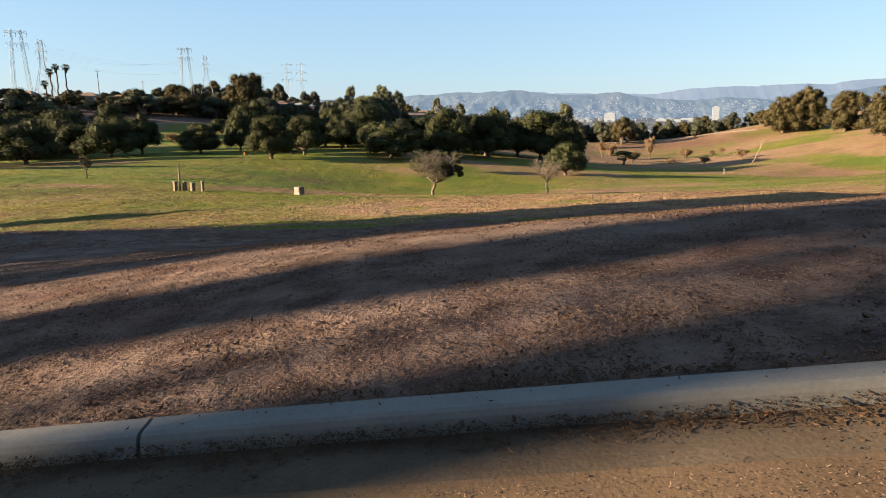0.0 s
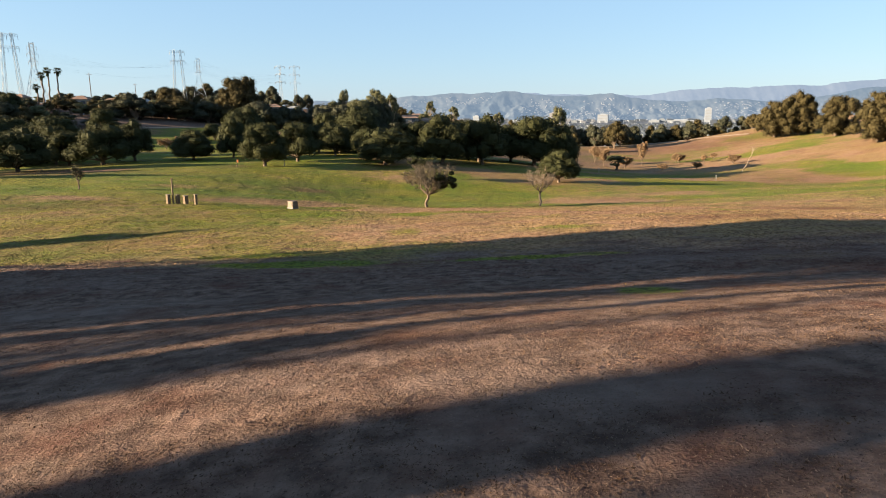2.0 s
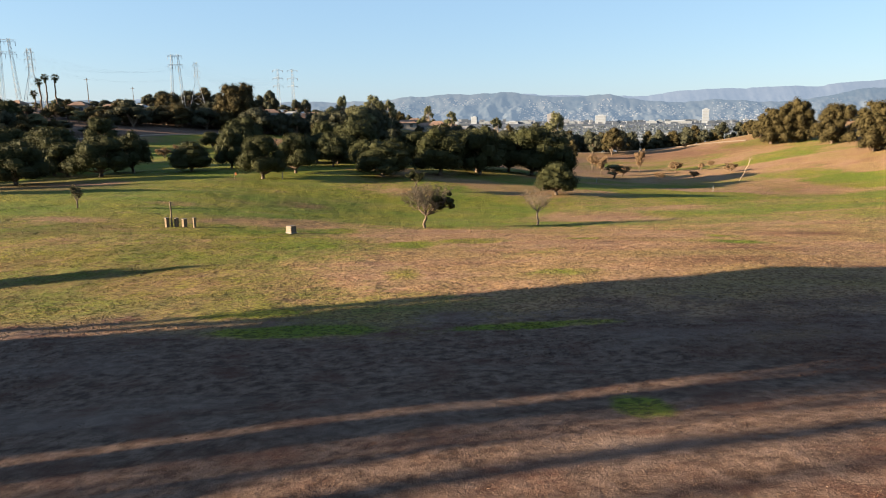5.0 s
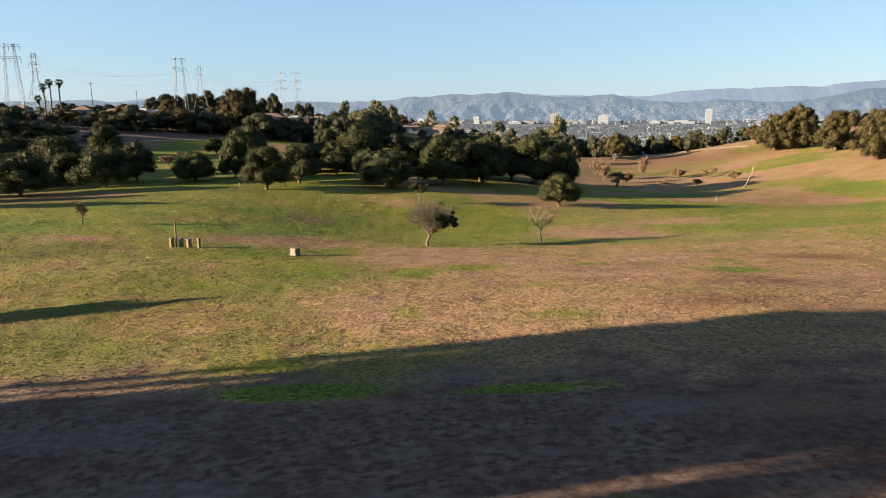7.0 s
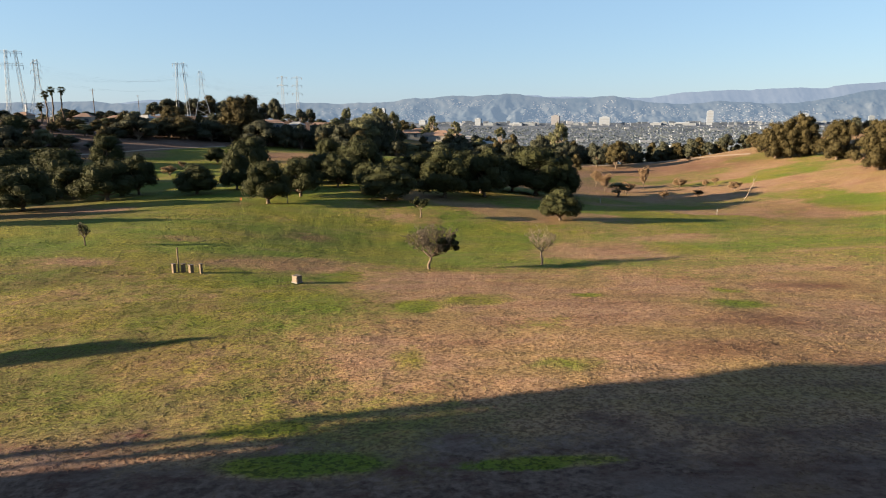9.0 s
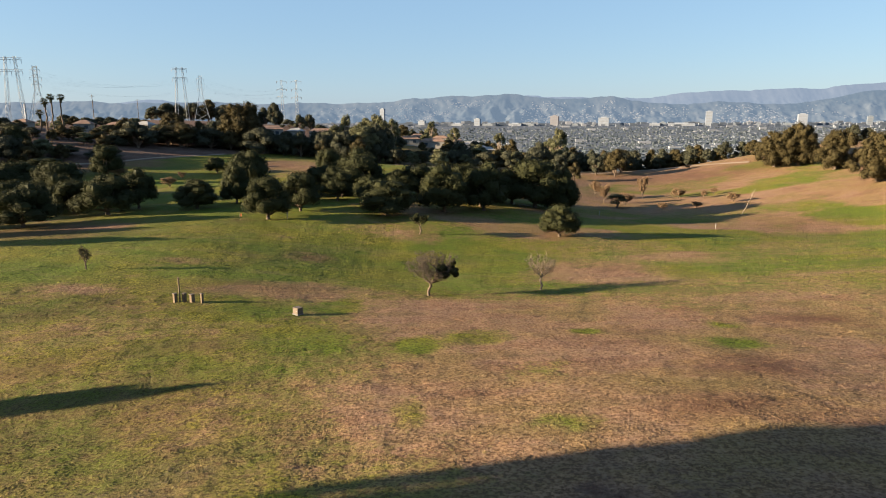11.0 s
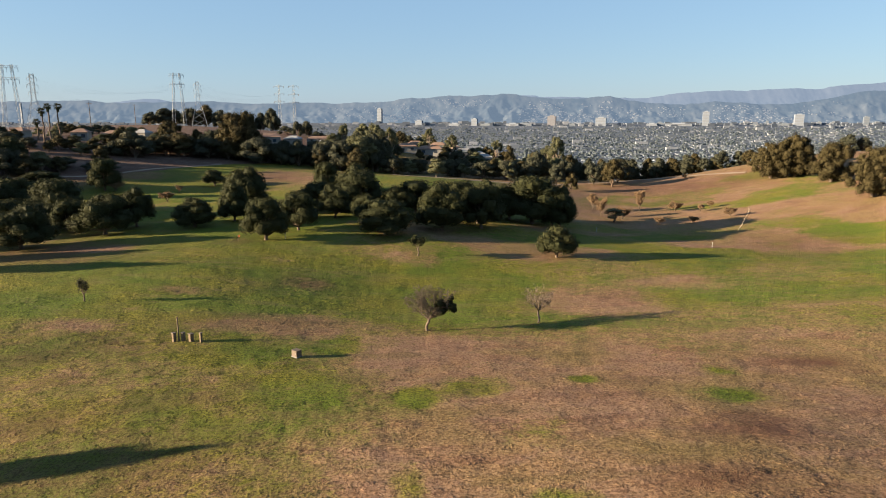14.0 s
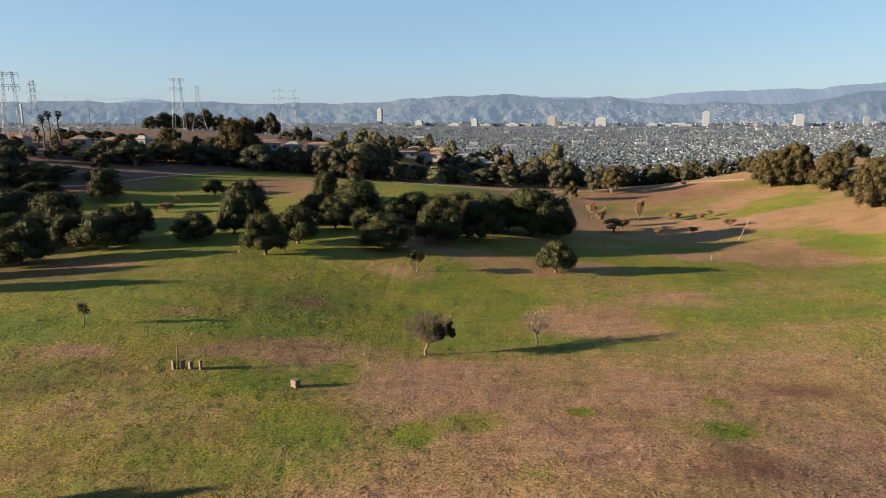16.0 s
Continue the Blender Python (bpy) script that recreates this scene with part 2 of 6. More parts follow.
def weights(q, knots):
    """Smooth cubic weights of the knots at the places q."""
    i = np.clip(np.searchsorted(knots, q, side="right") - 1, 0, len(knots) - 2)
    h = knots[i + 1] - knots[i]
    t = (q - knots[i]) / h
    w, row = np.zeros((len(q), len(knots))), np.arange(len(q))
    w[row, i] += 2 * t ** 3 - 3 * t ** 2 + 1
    w[row, i + 1] += 3 * t ** 2 - 2 * t ** 3
    for k, part in ((i, t ** 3 - 2 * t ** 2 + t), (i + 1, t ** 3 - t ** 2)):
        low, high = np.maximum(k - 1, 0), np.minimum(k + 1, len(knots) - 1)
        slope = part * h / (knots[high] - knots[low])
        w[row, high] += slope
        w[row, low] -= slope
    return w


def smooth(e0, e1, x):
    t = np.clip((x - e0) / (e1 - e0), 0, 1)
    return t * t * (3 - 2 * t)


def heights(x, y):
    """The park's rolling ground; past it the wide plain of the town."""
    x, y = np.asarray(x, float), np.asarray(y, float)
    u = np.clip(x / (np.maximum(y, 0) + 20), SIDE[0], SIDE[-1])
    v = np.clip(y, AHEAD[0], AHEAD[-1])
    park = np.einsum("ij,jk,ik->i", weights(v, AHEAD), HEIGHTS, weights(u, SIDE))
    plain_z = -78 + 20 * np.clip((y - 900) / 3300, 0, 1.2) + 48 * smooth(2300, 4500, y)
    return park + (plain_z - park) * smooth(480, 1000, y + 0.35 * np.abs(x) * (y > 300))


def height(x, y):
    return float(heights([x], [y])[0])


LATTICE = np.random.default_rng(77).uniform(-1, 1, (256, 256))


def wave(x, y, size, seed=0.0):
    """Soft lattice noise, -1 to 1, many places at once."""
    out, total = np.zeros_like(x), 0.0
    for k in range(3):
        turn, f = 0.7 + 1.9 * k + seed, 2.03 ** k / size
        u = (x * math.cos(turn) - y * math.sin(turn)) * f + 31.7 * seed + 13.1 * k
        v = (x * math.sin(turn) + y * math.cos(turn)) * f + 17.3 * seed + 41.9 * k
        i, j = np.floor(u).astype(int), np.floor(v).astype(int)
        p, q = u - i, v - j
        p, q = p * p * (3 - 2 * p), q * q * (3 - 2 * q)
        a, b = LATTICE[i % 256, j % 256], LATTICE[(i + 1) % 256, j % 256]
        c, d = LATTICE[i % 256, (j + 1) % 256], LATTICE[(i + 1) % 256, (j + 1) % 256]
        out += ((a + (b - a) * p) * (1 - q) + (c + (d - c) * p) * q) * 0.55 ** k
        total += 0.55 ** k
    return out / total * 1.6


KERB_SLOPE = 0.073      # the kerb runs along x, coming slightly nearer to the right


def kerb_y(x):
    return 2.03 - KERB_SLOPE * x


def covers(x, y):
    """How green, how bare and how rust-brown the ground is at each place, and where the town begins."""
    wob = wave(x, y, 34, 1) * 9 + wave(x, y, 9, 2) * 5
    edge = 62 - 0.05 * x + wob                                  # past this line the lawn is watered
    green = 0.16 + 0.48 * smooth(-16, 16, y - edge) + 0.10 * wave(x, y, 14, 6)
    green += 0.42 * smooth(12, -14, x + 0.22 * (y - 20) + wob) * smooth(17, 25, y)
    green -= 0.22 * smooth(85, 100, x - 0.25 * (y - 130) + 0.6 * wob) * smooth(80, 130, y)
    green -= 0.13 * smooth(135, 150, y) * smooth(40, 60, x)
    green -= 0.42 * smooth(162, 178, y + 0.25 * x + 0.3 * wob) * smooth(-30, 30, x)
    green += 0.6 * smooth(0.0, 0.5, wave(x, y * 2.6, 46, 9)) * smooth(110, 130, y) * smooth(30, 60, x)
    green -= 0.3 * smooth(0.1, 0.7, wave(x, y * 2.0, 22, 9.5)) * smooth(55, 70, y)
    for px, py, rx, ry, amount in PATCHES:
        d = ((x - px) / rx) ** 2 + ((y - py) / ry) ** 2
        d = d + 0.55 * wave(x, y, 0.4 * (rx + ry) + 0.3, 8)
        green += amount * np.exp(-np.clip(d, 0, 9) ** 1.5 * 0.8)
    # bare earth near the road, carried farther out to darken the shaded slope
    bare = 0.85 * smooth(30, 13, y + 4.0 * wave(x, y, 6, 3)) + 0.1
    bare += 0.25 * smooth(20, 60, x) * smooth(10, 30, y) * smooth(60, 36, y)
    foot = np.interp(x, (-110, -97, -88, -77, -65, -50, -30), (180, 186, 201, 224, 240, 257, 275))      # where the hill's dry earth begins
    bare += 0.8 * smooth(-4, 4, y - foot + 0.25 * wob) * smooth(480, 420, y) * smooth(-28, -36, x)
    for px, py, rx, ry, amount in PATCHES:
        if amount > 0.3 and py < 30:
            bare -= 0.8 * np.exp(-(((x - px) / rx) ** 2 + ((y - py) / ry) ** 2) ** 1.5)
    rust = np.zeros_like(x)
    for px, py, rx, ry, amount in RUSTY_AND_SHADED:
        d = ((x - px) / rx) ** 2 + ((y - py) / ry) ** 2 + 0.5 * wave(x, y, 4, 5)
        rust += amount * np.exp(-np.clip(d, 0, 9))
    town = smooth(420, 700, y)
    return np.clip(green, 0, 1), np.clip(bare, 0, 1), np.clip(rust, 0, 0.9), town


# patches of greener (or, below nought, drier) turf: x, y, reach across, reach along, amount
PATCHES = [
    (-0.9, 45.2, 1.4, 1.8, 0.75),
    (12.3, 49.0, 1.4, 1.1, 0.7),
    (21.9, 44.8, 3.0, 1.7, 0.6),
    (-13.7, 40.8, 1.1, 1.0, 0.7),
    (-8.1, 61.0, 2.1, 2.9, 0.6),
    (-10.8, 50.5, 1.3, 1.5, 0.55),
    (3.8, 47.5, 2.3, 2.4, 0.4),
    (7.2, 38.2, 3.0, 2.4, 0.35),
    (24.0, 51.2, 1.5, 1.6, 0.45),
    (-18.6, 57.0, 2.3, 2.4, 0.35),
    (-16.6, 91.0, 4.4, 6.0, -0.35),
    (-31.2, 82.0, 3.8, 3.0, -0.3),
    (-17.0, 69.0, 9.8, 3.5, -0.4),
    (21.5, 84.0, 7.5, 9.5, -0.45),
    (53.8, 136.0, 10.7, 10.0, -0.27),
    (15.6, 119.0, 7.2, 3.0, -0.35),
    (-56.3, 110.0, 8.5, 5.0, -0.75),
    (-33.1, 117.0, 3.1, 2.5, -0.4),
    (-36.6, 67.0, 4.6, 2.5, -0.4),
    (-32.9, 73.0, 2.8, 1.5, -0.4),
    (81.6, 128.0, 15.7, 14.0, -0.6),
    (2.8, 92.0, 12.2, 11.0, 0.45),
    (33.2, 83.0, 5.8, 6.5, 0.25),
    (-23.9, 45.0, 7.5, 3.5, 0.12),
    (-34.9, 56.2, 4.6, 3.3, 0.1),
    (89.5, 151.5, 15.0, 6.0, 0.5),
    (100.9, 182.0, 14.3, 7.0, 0.22),
    (86.5, 180.0, 10.3, 4.0, 0.22),
    (105.9, 226.0, 10.7, 3.5, 0.4),
    (72.6, 166.0, 12.5, 3.0, 0.2),
    (80.7, 115.0, 7.3, 6.0, 0.4),
    (85.7, 141.0, 9.9, 1.5, 0.4),
    (122.4, 210.0, 5.2, 8.5, 0.2),
    (-46.7, 205.0, 13.6, 22.0, -0.5),
    (-55.3, 155.0, 18.4, 22.0, -0.2),
    (-68.0, 127.0, 16.1, 11.0, -0.25),
    (-82.6, 219.0, 16.1, 11.0, -0.2),
    (-106.8, 185.0, 18.4, 13.0, -0.7),
    (-93.5, 203.0, 15.4, 12.0, -0.6),
    (7.3, 209.0, 19.8, 27.0, 0.6),
    (90.4, 149.0, 9.0, 9.0, 0.5),
    (91.1, 132.0, 6.9, 10.0, 0.45),
    (46.5, 123.0, 10.2, 11.0, 0.35),
    (56.1, 133.0, 7.5, 5.0, -0.5),
    (75.8, 132.0, 11.1, 11.5, -0.45),
    (34.6, 132.0, 3.5, 6.5, 0.3),
    (86.1, 231.0, 27.6, 12.5, -0.3),
    (-1.1, 32.0, 0.9, 1.9, 0.35),
    (6.6, 29.6, 1.5, 1.1, 0.45),
    (-4.2, 19.8, 2.4, 0.8, 0.85),
    (3.5, 19.2, 2.5, 0.5, 0.75),
    (-6.3, 23.2, 1.6, 0.8, 0.4),
    (3.9, 11.0, 0.6, 0.9, 0.9),
]
RUSTY_AND_SHADED = [
    (-32.5, 115.2, 3.2, 2.6, 0.6),
    (-25.1, 43.5, 5.9, 2.6, 0.4),
    (-20.0, 33.0, 10.0, 9.0, 0.42),
    (-45.0, 205.0, 13.0, 16.0, 0.55),
    (-34.0, 60.0, 12.0, 8.0, 0.3),
    (-18.4, 46.0, 5.5, 2.4, 0.35),
    (-35.3, 56.2, 3.4, 1.9, 0.3),
    (-16.8, 91.0, 4.0, 3.6, 0.55),
    (-19.0, 70.0, 8.5, 3.0, 0.45),
    (25.0, 86.0, 5.0, 5.0, 0.35),
    (-31.2, 82.0, 3.8, 3.0, 0.25),
    (-63.0, 107.0, 17.0, 13.0, 0.75),
    (77.8, 230.0, 23.0, 17.5, 0.4),
    (99.2, 224.0, 25.3, 10.5, 0.45),
    (-101.8, 187.0, 16.5, 10.5, 0.5),
    (-85.6, 200.0, 11.2, 10.0, 0.4),
    (76.9, 134.0, 10.0, 9.0, 0.3),
    (74.1, 125.0, 11.3, 10.5, 0.15),
    (74.5, 199.0, 14.6, 8.0, 0.25),
    (20.0, 38.0, 3.4, 2.3, 0.95),
    (32.0, 53.6, 4.6, 1.6, 0.85),
    (16.1, 48.5, 2.0, 2.0, 0.35),
    (9.3, 39.8, 1.1, 0.6, 0.2),
    (-30.5, 50.2, 2.3, 1.2, 0.35),
    (14.6, 31.0, 3.2, 1.7, 0.95),
    # not rust: a dark patch that deepens the roadside trees' shade
    (10.0, 15.8, 2.7, 3.2, 0.7),
    (-0.3, 7.0, 0.4, 0.4, 0.6),
    (0.1, 6.8, 0.6, 0.8, 0.35),
]


def sheet(name, verts, faces, material, layers=None, smooth_shade=True):
    """A mesh object out of arrays of places and four-cornered faces."""
    me = bpy.data.meshes.new(name)
    verts, faces = np.asarray(verts, np.float32), np.asarray(faces, np.int32)
    k = faces.shape[1]
    me.vertices.add(len(verts))
    me.vertices.foreach_set("co", verts.ravel())
    me.loops.add(faces.size)
    me.loops.foreach_set("vertex_index", faces.ravel())
    me.polygons.add(len(faces))
    me.polygons.foreach_set("loop_start", np.arange(0, faces.size, k, dtype=np.int32))
    me.update(calc_edges=True)
    me.polygons.foreach_set("use_smooth", np.full(len(faces), smooth_shade))
    for key, values in (layers or {}).items():
        me.attributes.new(key, "FLOAT", "POINT").data.foreach_set("value", np.asarray(values, np.float32))
    me.materials.append(material)
    return new(name, me)


def grid_faces(rows, cols, closed=False):
    i, j = np.meshgrid(np.arange(rows - 1), np.arange(cols if closed else cols - 1), indexing="ij")
    a, b = i * cols + j, i * cols + (j + 1) % cols
    return np.stack([a, b, b + cols, a + cols], -1).reshape(-1, 4)


def ground():
    front = np.radians(np.arange(-48, 48.01, 0.26))
    rest = np.radians(np.arange(51, 309.1, 3))
    angle = np.concatenate([front, rest])
    reach = 0.7 * np.exp(np.linspace(0, math.log(7000 / 0.7), 520))
    a, r = np.meshgrid(angle, reach)
    x, y = (np.sin(a) * r).ravel(), (np.cos(a) * r - 0.5).ravel()
    far = np.hypot(x, y)
    y = np.minimum(y, 4860)
    z = heights(x, y)
    lumps = wave(x, y, 3.1, 1.1) * 0.05 + wave(x, y, 0.9, 1.2) * 0.03 + wave(x, y, 0.22, 1.3) * 0.006
    lumps = lumps * smooth(500, 100, far) * np.where(y < 12, 0.55, 1.0) + wave(x, y, 19, 1.4) * 0.10 * smooth(15, 40, y) * smooth(400, 200, y)
    z = z + lumps * smooth(0.0, 0.35, y - kerb_y(x))
    z -= 0.32 * smooth(0.02, -0.1, y - kerb_y(x))              # the road's bed lies lower than the verge
    g, b, ru, town = covers(x, y)
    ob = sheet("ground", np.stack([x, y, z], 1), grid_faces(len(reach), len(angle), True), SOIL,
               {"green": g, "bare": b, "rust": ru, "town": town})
    return tagged(ob, "dry brown and green park grass on rolling ground", "ground", kind="structure")


ground()

# ---- small helpers for things ----


def part(name, bm, material, parent, label=""):
    me = bpy.data.meshes.new(name)
    bm.to_mesh(me)
    bm.free()
    me.materials.append(material)
    ob = new(name, me)
    ob.parent = parent
    return tagged(ob, label)


def root(name, x, y, z, turn=0.0):
    ob = new(name)
    ob.matrix_basis = pose(x, y, z, 0, 0, turn)
    ob.empty_display_size = 0.3
    return ob


def box(bm, size, at, turn=0.0, bevel=0.0):
    made = bmesh.ops.create_cube(bm, size=1, matrix=pose(*at, 0, 0, turn) @ Matrix.Diagonal((*size, 1)))
    if bevel:
        edges = list({e for v in made["verts"] for e in v.link_edges})
        bmesh.ops.bevel(bm, geom=edges, offset=bevel, segments=2, affect="EDGES")


def rod(bm, a, b, r0, r1, sides=6):
    """A tapered round bar from a to b."""
    a, b = Vector(a), Vector(b)
    way = b - a
    m = Matrix.Translation((a + b) / 2) @ way.to_track_quat("Z", "Y").to_matrix().to_4x4()
    bmesh.ops.create_cone(bm, cap_ends=True, segments=sides, radius1=r0, radius2=r1, depth=way.length, matrix=m)


class Soup:
    """Many small faces gathered in plain lists: quicker than bmesh for leaves."""

    def __init__(self):
        self.v, self.f = [], []

    def leaf(self, at, normal, size, long=1.6, rng=random):
        n = normal.normalized()
        u = n.orthogonal().normalized()
        u = Matrix.Rotation(rng.uniform(0, 6.283), 3, n) @ u
        w = n.cross(u)
        k = len(self.v)
        bend = n * size * 0.22
        self.v += [at - u * size * long * 0.5 - bend, at - w * size * 0.5, at + u * size * long * 0.5 - bend, at + w * size * 0.5]
        self.f.append((k, k + 1, k + 2, k + 3))

    def tube(self, pts, radii, sides=5):
        k0 = len(self.v)
        for i, (p, r) in enumerate(zip(pts, radii)):
            d = (pts[min(i + 1, len(pts) - 1)] - pts[max(i - 1, 0)]).normalized()
            u = d.orthogonal().normalized()
            w = d.cross(u)
            for s in range(sides):
                a = 6.28318 * s / sides
                self.v.append(p + (u * math.cos(a) + w * math.sin(a)) * r)
        for i in range(len(pts) - 1):
            for s in range(sides):
                a, b = k0 + i * sides + s, k0 + i * sides + (s + 1) % sides
                self.f.append((a, b, b + sides, a + sides))

    def mesh(self, name, material, soft=False):
        me = bpy.data.meshes.new(name)
        me.from_pydata([tuple(v) for v in self.v], [], self.f)
        me.polygons.foreach_set("use_smooth", [soft] * len(me.polygons))
        me.materials.append(material)
        return me


def dirs(rng):
    z, a = rng.uniform(-1, 1), rng.uniform(0, 6.28318)
    r = math.sqrt(1 - z * z)
    return Vector((r * math.cos(a), r * math.sin(a), z))


def limb(soup, a, b, r0, r1, rng, sag=0.12, steps=4, sides=5):
    pts = []
    for i in range(steps + 1):
        t = i / steps
        p = a.lerp(b, t) + Vector((rng.uniform(-1, 1), rng.uniform(-1, 1), rng.uniform(-0.4, 1))) * (a - b).length * sag * math.sin(t * 3.14)
        pts.append(p)
    soup.tube(pts, [r0 + (r1 - r0) * i / steps for i in range(steps + 1)], sides)
    return pts


def crown(soup, lobes, leaf, count, rng, shell=0.75):
    """Leaves gathered on the outside of the crown's lobes (centre, three radii)."""
    total = sum(r.x * r.z for c, r in lobes)
    for c, r in lobes:
        for k in range(int(count * r.x * r.z / total)):
            d = dirs(rng)
            s = shell + (1.08 - shell) * rng.random() ** 0.6
            p = c + Vector((d.x * r.x, d.y * r.y, d.z * r.z)) * s
            n = (d + dirs(rng) * 0.38 + Vector((0, 0, 0.2)))
            soup.leaf(p, n, leaf * rng.uniform(0.6, 1.35), rng=rng)


def blob(soup, c, r, rng, rings=4, sides=7, rough=0.18):
    """A rough lump of inner foliage, that keeps the sky from showing through the middle of a crown."""
    k0 = len(soup.v)
    for i in range(rings + 1):
        th = math.pi * i / rings
        for s in range(sides):
            a = 6.28318 * s / sides
            q = 1 + rng.uniform(-rough, rough)
            soup.v.append(c + Vector((math.sin(th) * math.cos(a) * r.x, math.sin(th) * math.sin(a) * r.y, math.cos(th) * r.z)) * q)
    for i in range(rings):
        for s in range(sides):
            a, b = k0 + i * sides + s, k0 + i * sides + (s + 1) % sides
            soup.f.append((a, a + sides, b + sides, b))


def round_tree(seed, tall, wide, trunk, lobes=16, leaves=2600, leaf=0.30, low=0.25, fill=0.72, lift=0.0):
    """Meshes of one broad tree, its foot at the origin: (wood, crown), both as soups."""
    rng = random.Random(seed)
    wood, green = Soup(), Soup()
    fork = Vector((rng.uniform(-0.2, 0.2), rng.uniform(-0.2, 0.2), tall * low * 1.1))
    limb(wood, Vector((0, 0, -0.4)), fork, trunk * 1.3, trunk * 0.85, rng, 0.04, 4, 8)
    spots = []
    for k in range(lobes):
        a = 6.28318 * (k * 0.618 + rng.uniform(-0.06, 0.06))
        q = math.sqrt((k + 0.5) / lobes)
        h = rng.uniform(0, 1) if q > 0.55 else rng.uniform(0.55, 1)
        z = tall * (low + (1 - low) * (0.16 + 0.66 * h * (1.05 - 0.45 * q * q))) + lift
        out = q * wide * 0.72 * (1.0 - 0.25 * h * q)
        r = wide * rng.uniform(0.24, 0.38)
        c = Vector((math.cos(a) * out, math.sin(a) * out, z))
        rad = Vector((r, r, min(r * rng.uniform(0.68, 0.95), tall * (1 - low) * 0.42)))
        c.z = min(c.z, tall - rad.z * 0.95)
        c.z = max(c.z, tall * low * 0.75 + rad.z * 0.75)
        spots.append((c, rad))
    for k, (c, r) in enumerate(spots):
        if k % 2 == 0:
            limb(wood, fork - Vector((0, 0, 0.15 * tall * low)), c, trunk * 0.55, trunk * 0.12, rng, 0.1, 4, 5)
        blob(green, c, r * fill, rng)
    crown(green, spots, leaf, leaves, rng)
    return wood, green


def bushy_tree(seed, tall, wide, trunk, lobes, leaves, leaf, fill=0.85):
    """A dense tree whose crown reaches almost to the ground, taller than wide and uneven in outline."""
    rng = random.Random(seed)
    wood, green = Soup(), Soup()
    limb(wood, Vector((0, 0, -0.4)), Vector((0.2, 0, tall * 0.7)), trunk * 1.3, trunk * 0.4, rng, 0.05, 5, 8)
    spots = []
    lean = Vector((rng.uniform(-0.1, 0.1) * wide, rng.uniform(-0.1, 0.1) * wide, 0))
    for k in range(lobes):
        t = 0.1 + 0.78 * (k + 0.5) / lobes
        a = 2.39996 * k + rng.uniform(-0.3, 0.3)
        reach = wide * math.sqrt(max(0.06, 1 - ((t - 0.38) / 0.62) ** 2)) * rng.uniform(0.35, 0.92)
        r = wide * rng.uniform(0.14, 0.3)
        c = Vector((math.cos(a) * reach, math.sin(a) * reach, t * tall * rng.uniform(0.94, 1.04))) + lean * t
        spots.append((c, Vector((r, r, r * rng.uniform(0.85, 1.3)))))
    for k in range(7):
        spots.append((Vector((0, 0, tall * (0.15 + 0.11 * k))), Vector((wide * 0.5, wide * 0.5, tall * 0.14))))
    for c, r in spots:
        blob(green, c, r * fill, rng)
    crown(green, spots, leaf, leaves, rng, 0.5)
    return wood, green


def gum_tree(seed, tall, wide, trunk, lobes, leaves, leaf):
    """A tall open tree: pale limbs rising from low forks, each ending in its own tuft."""
    rng = random.Random(seed)
    wood, green = Soup(), Soup()
    fork = Vector((0.2, 0, tall * 0.22))
    limb(wood, Vector((0, 0, -0.4)), fork, trunk * 1.2, trunk * 0.9, rng, 0.04, 4, 8)
    spots = []
    for k in range(lobes):
        a, q = 2.39996 * k, math.sqrt((k + 0.5) / lobes)
        z = tall * (0.9 - 0.42 * q * rng.uniform(0.4, 1.2))
        r = wide * rng.uniform(0.2, 0.34)
        c = Vector((math.cos(a) * q * wide * 0.75, math.sin(a) * q * wide * 0.75, z - r * 0.5))
        limb(wood, fork, c, trunk * 0.5, trunk * 0.12, rng, 0.07, 5, 5)
        spots.append((c, Vector((r, r, r * rng.uniform(0.8, 1.2)))))
    for c, r in spots:
        blob(green, c, r * 0.5, rng)
    crown(green, spots, leaf, leaves, rng, 0.45)
    return wood, green


KINDS = {}


def kind(key, name, wood, green, bark, leafy, size, label, category="tree"):
    """Registers a tree to copy from: its nominal height and radius, and its two parts."""
    KINDS.setdefault(key, []).append((name, wood.mesh("trunk", bark, True), green.mesh("crown", leafy) if green and green.f else None, size, label, category))


planted = random.Random(5)


def plant(key, x, y, tall, wide, label="", group="", sink=0.0):
    """Stands a tree of that kind on the ground; wide is its radius."""
    name, wood, green, size, text, category = planted.choice(KINDS[key])
    ob = root(name, x, y, height(x, y) - sink, planted.uniform(0, 360))
    ob.scale = (wide / size[1], wide / size[1], tall / size[0])
    for n, me in (("trunk", wood), ("crown", green)):
        if me:
            new(n, me).parent = ob
    return tagged(ob, label or text, category, group)


for s in range(5):
    w, g = round_tree(10 + s, 7.0, 4.2, 0.26, 34, 9000, 0.165, 0.09)
    kind("oak", "oak_tree", w, g, BARK, OAK_LEAF, (7.0, 4.2), "dark green live oak standing on the lawn")
for s in range(3):
    w, g = bushy_tree(80 + s, 12.0, 5.0, 0.4, 90, 15000, 0.205, 0.62)
    kind("dense", "hill_tree", w, g, BARK, OLIVE_LEAF, (12.0, 5.4), "dense olive brown tree on the dry slope")
for s in range(3):
    w, g = round_tree(30 + s, 12.0, 6.0, 0.4, 22, 3000, 0.33, 0.06, 0.74)
    kind("olive", "hill_tree", w, g, BARK, OLIVE_LEAF, (12.0, 6.0), "dense olive brown tree on the dry slope")
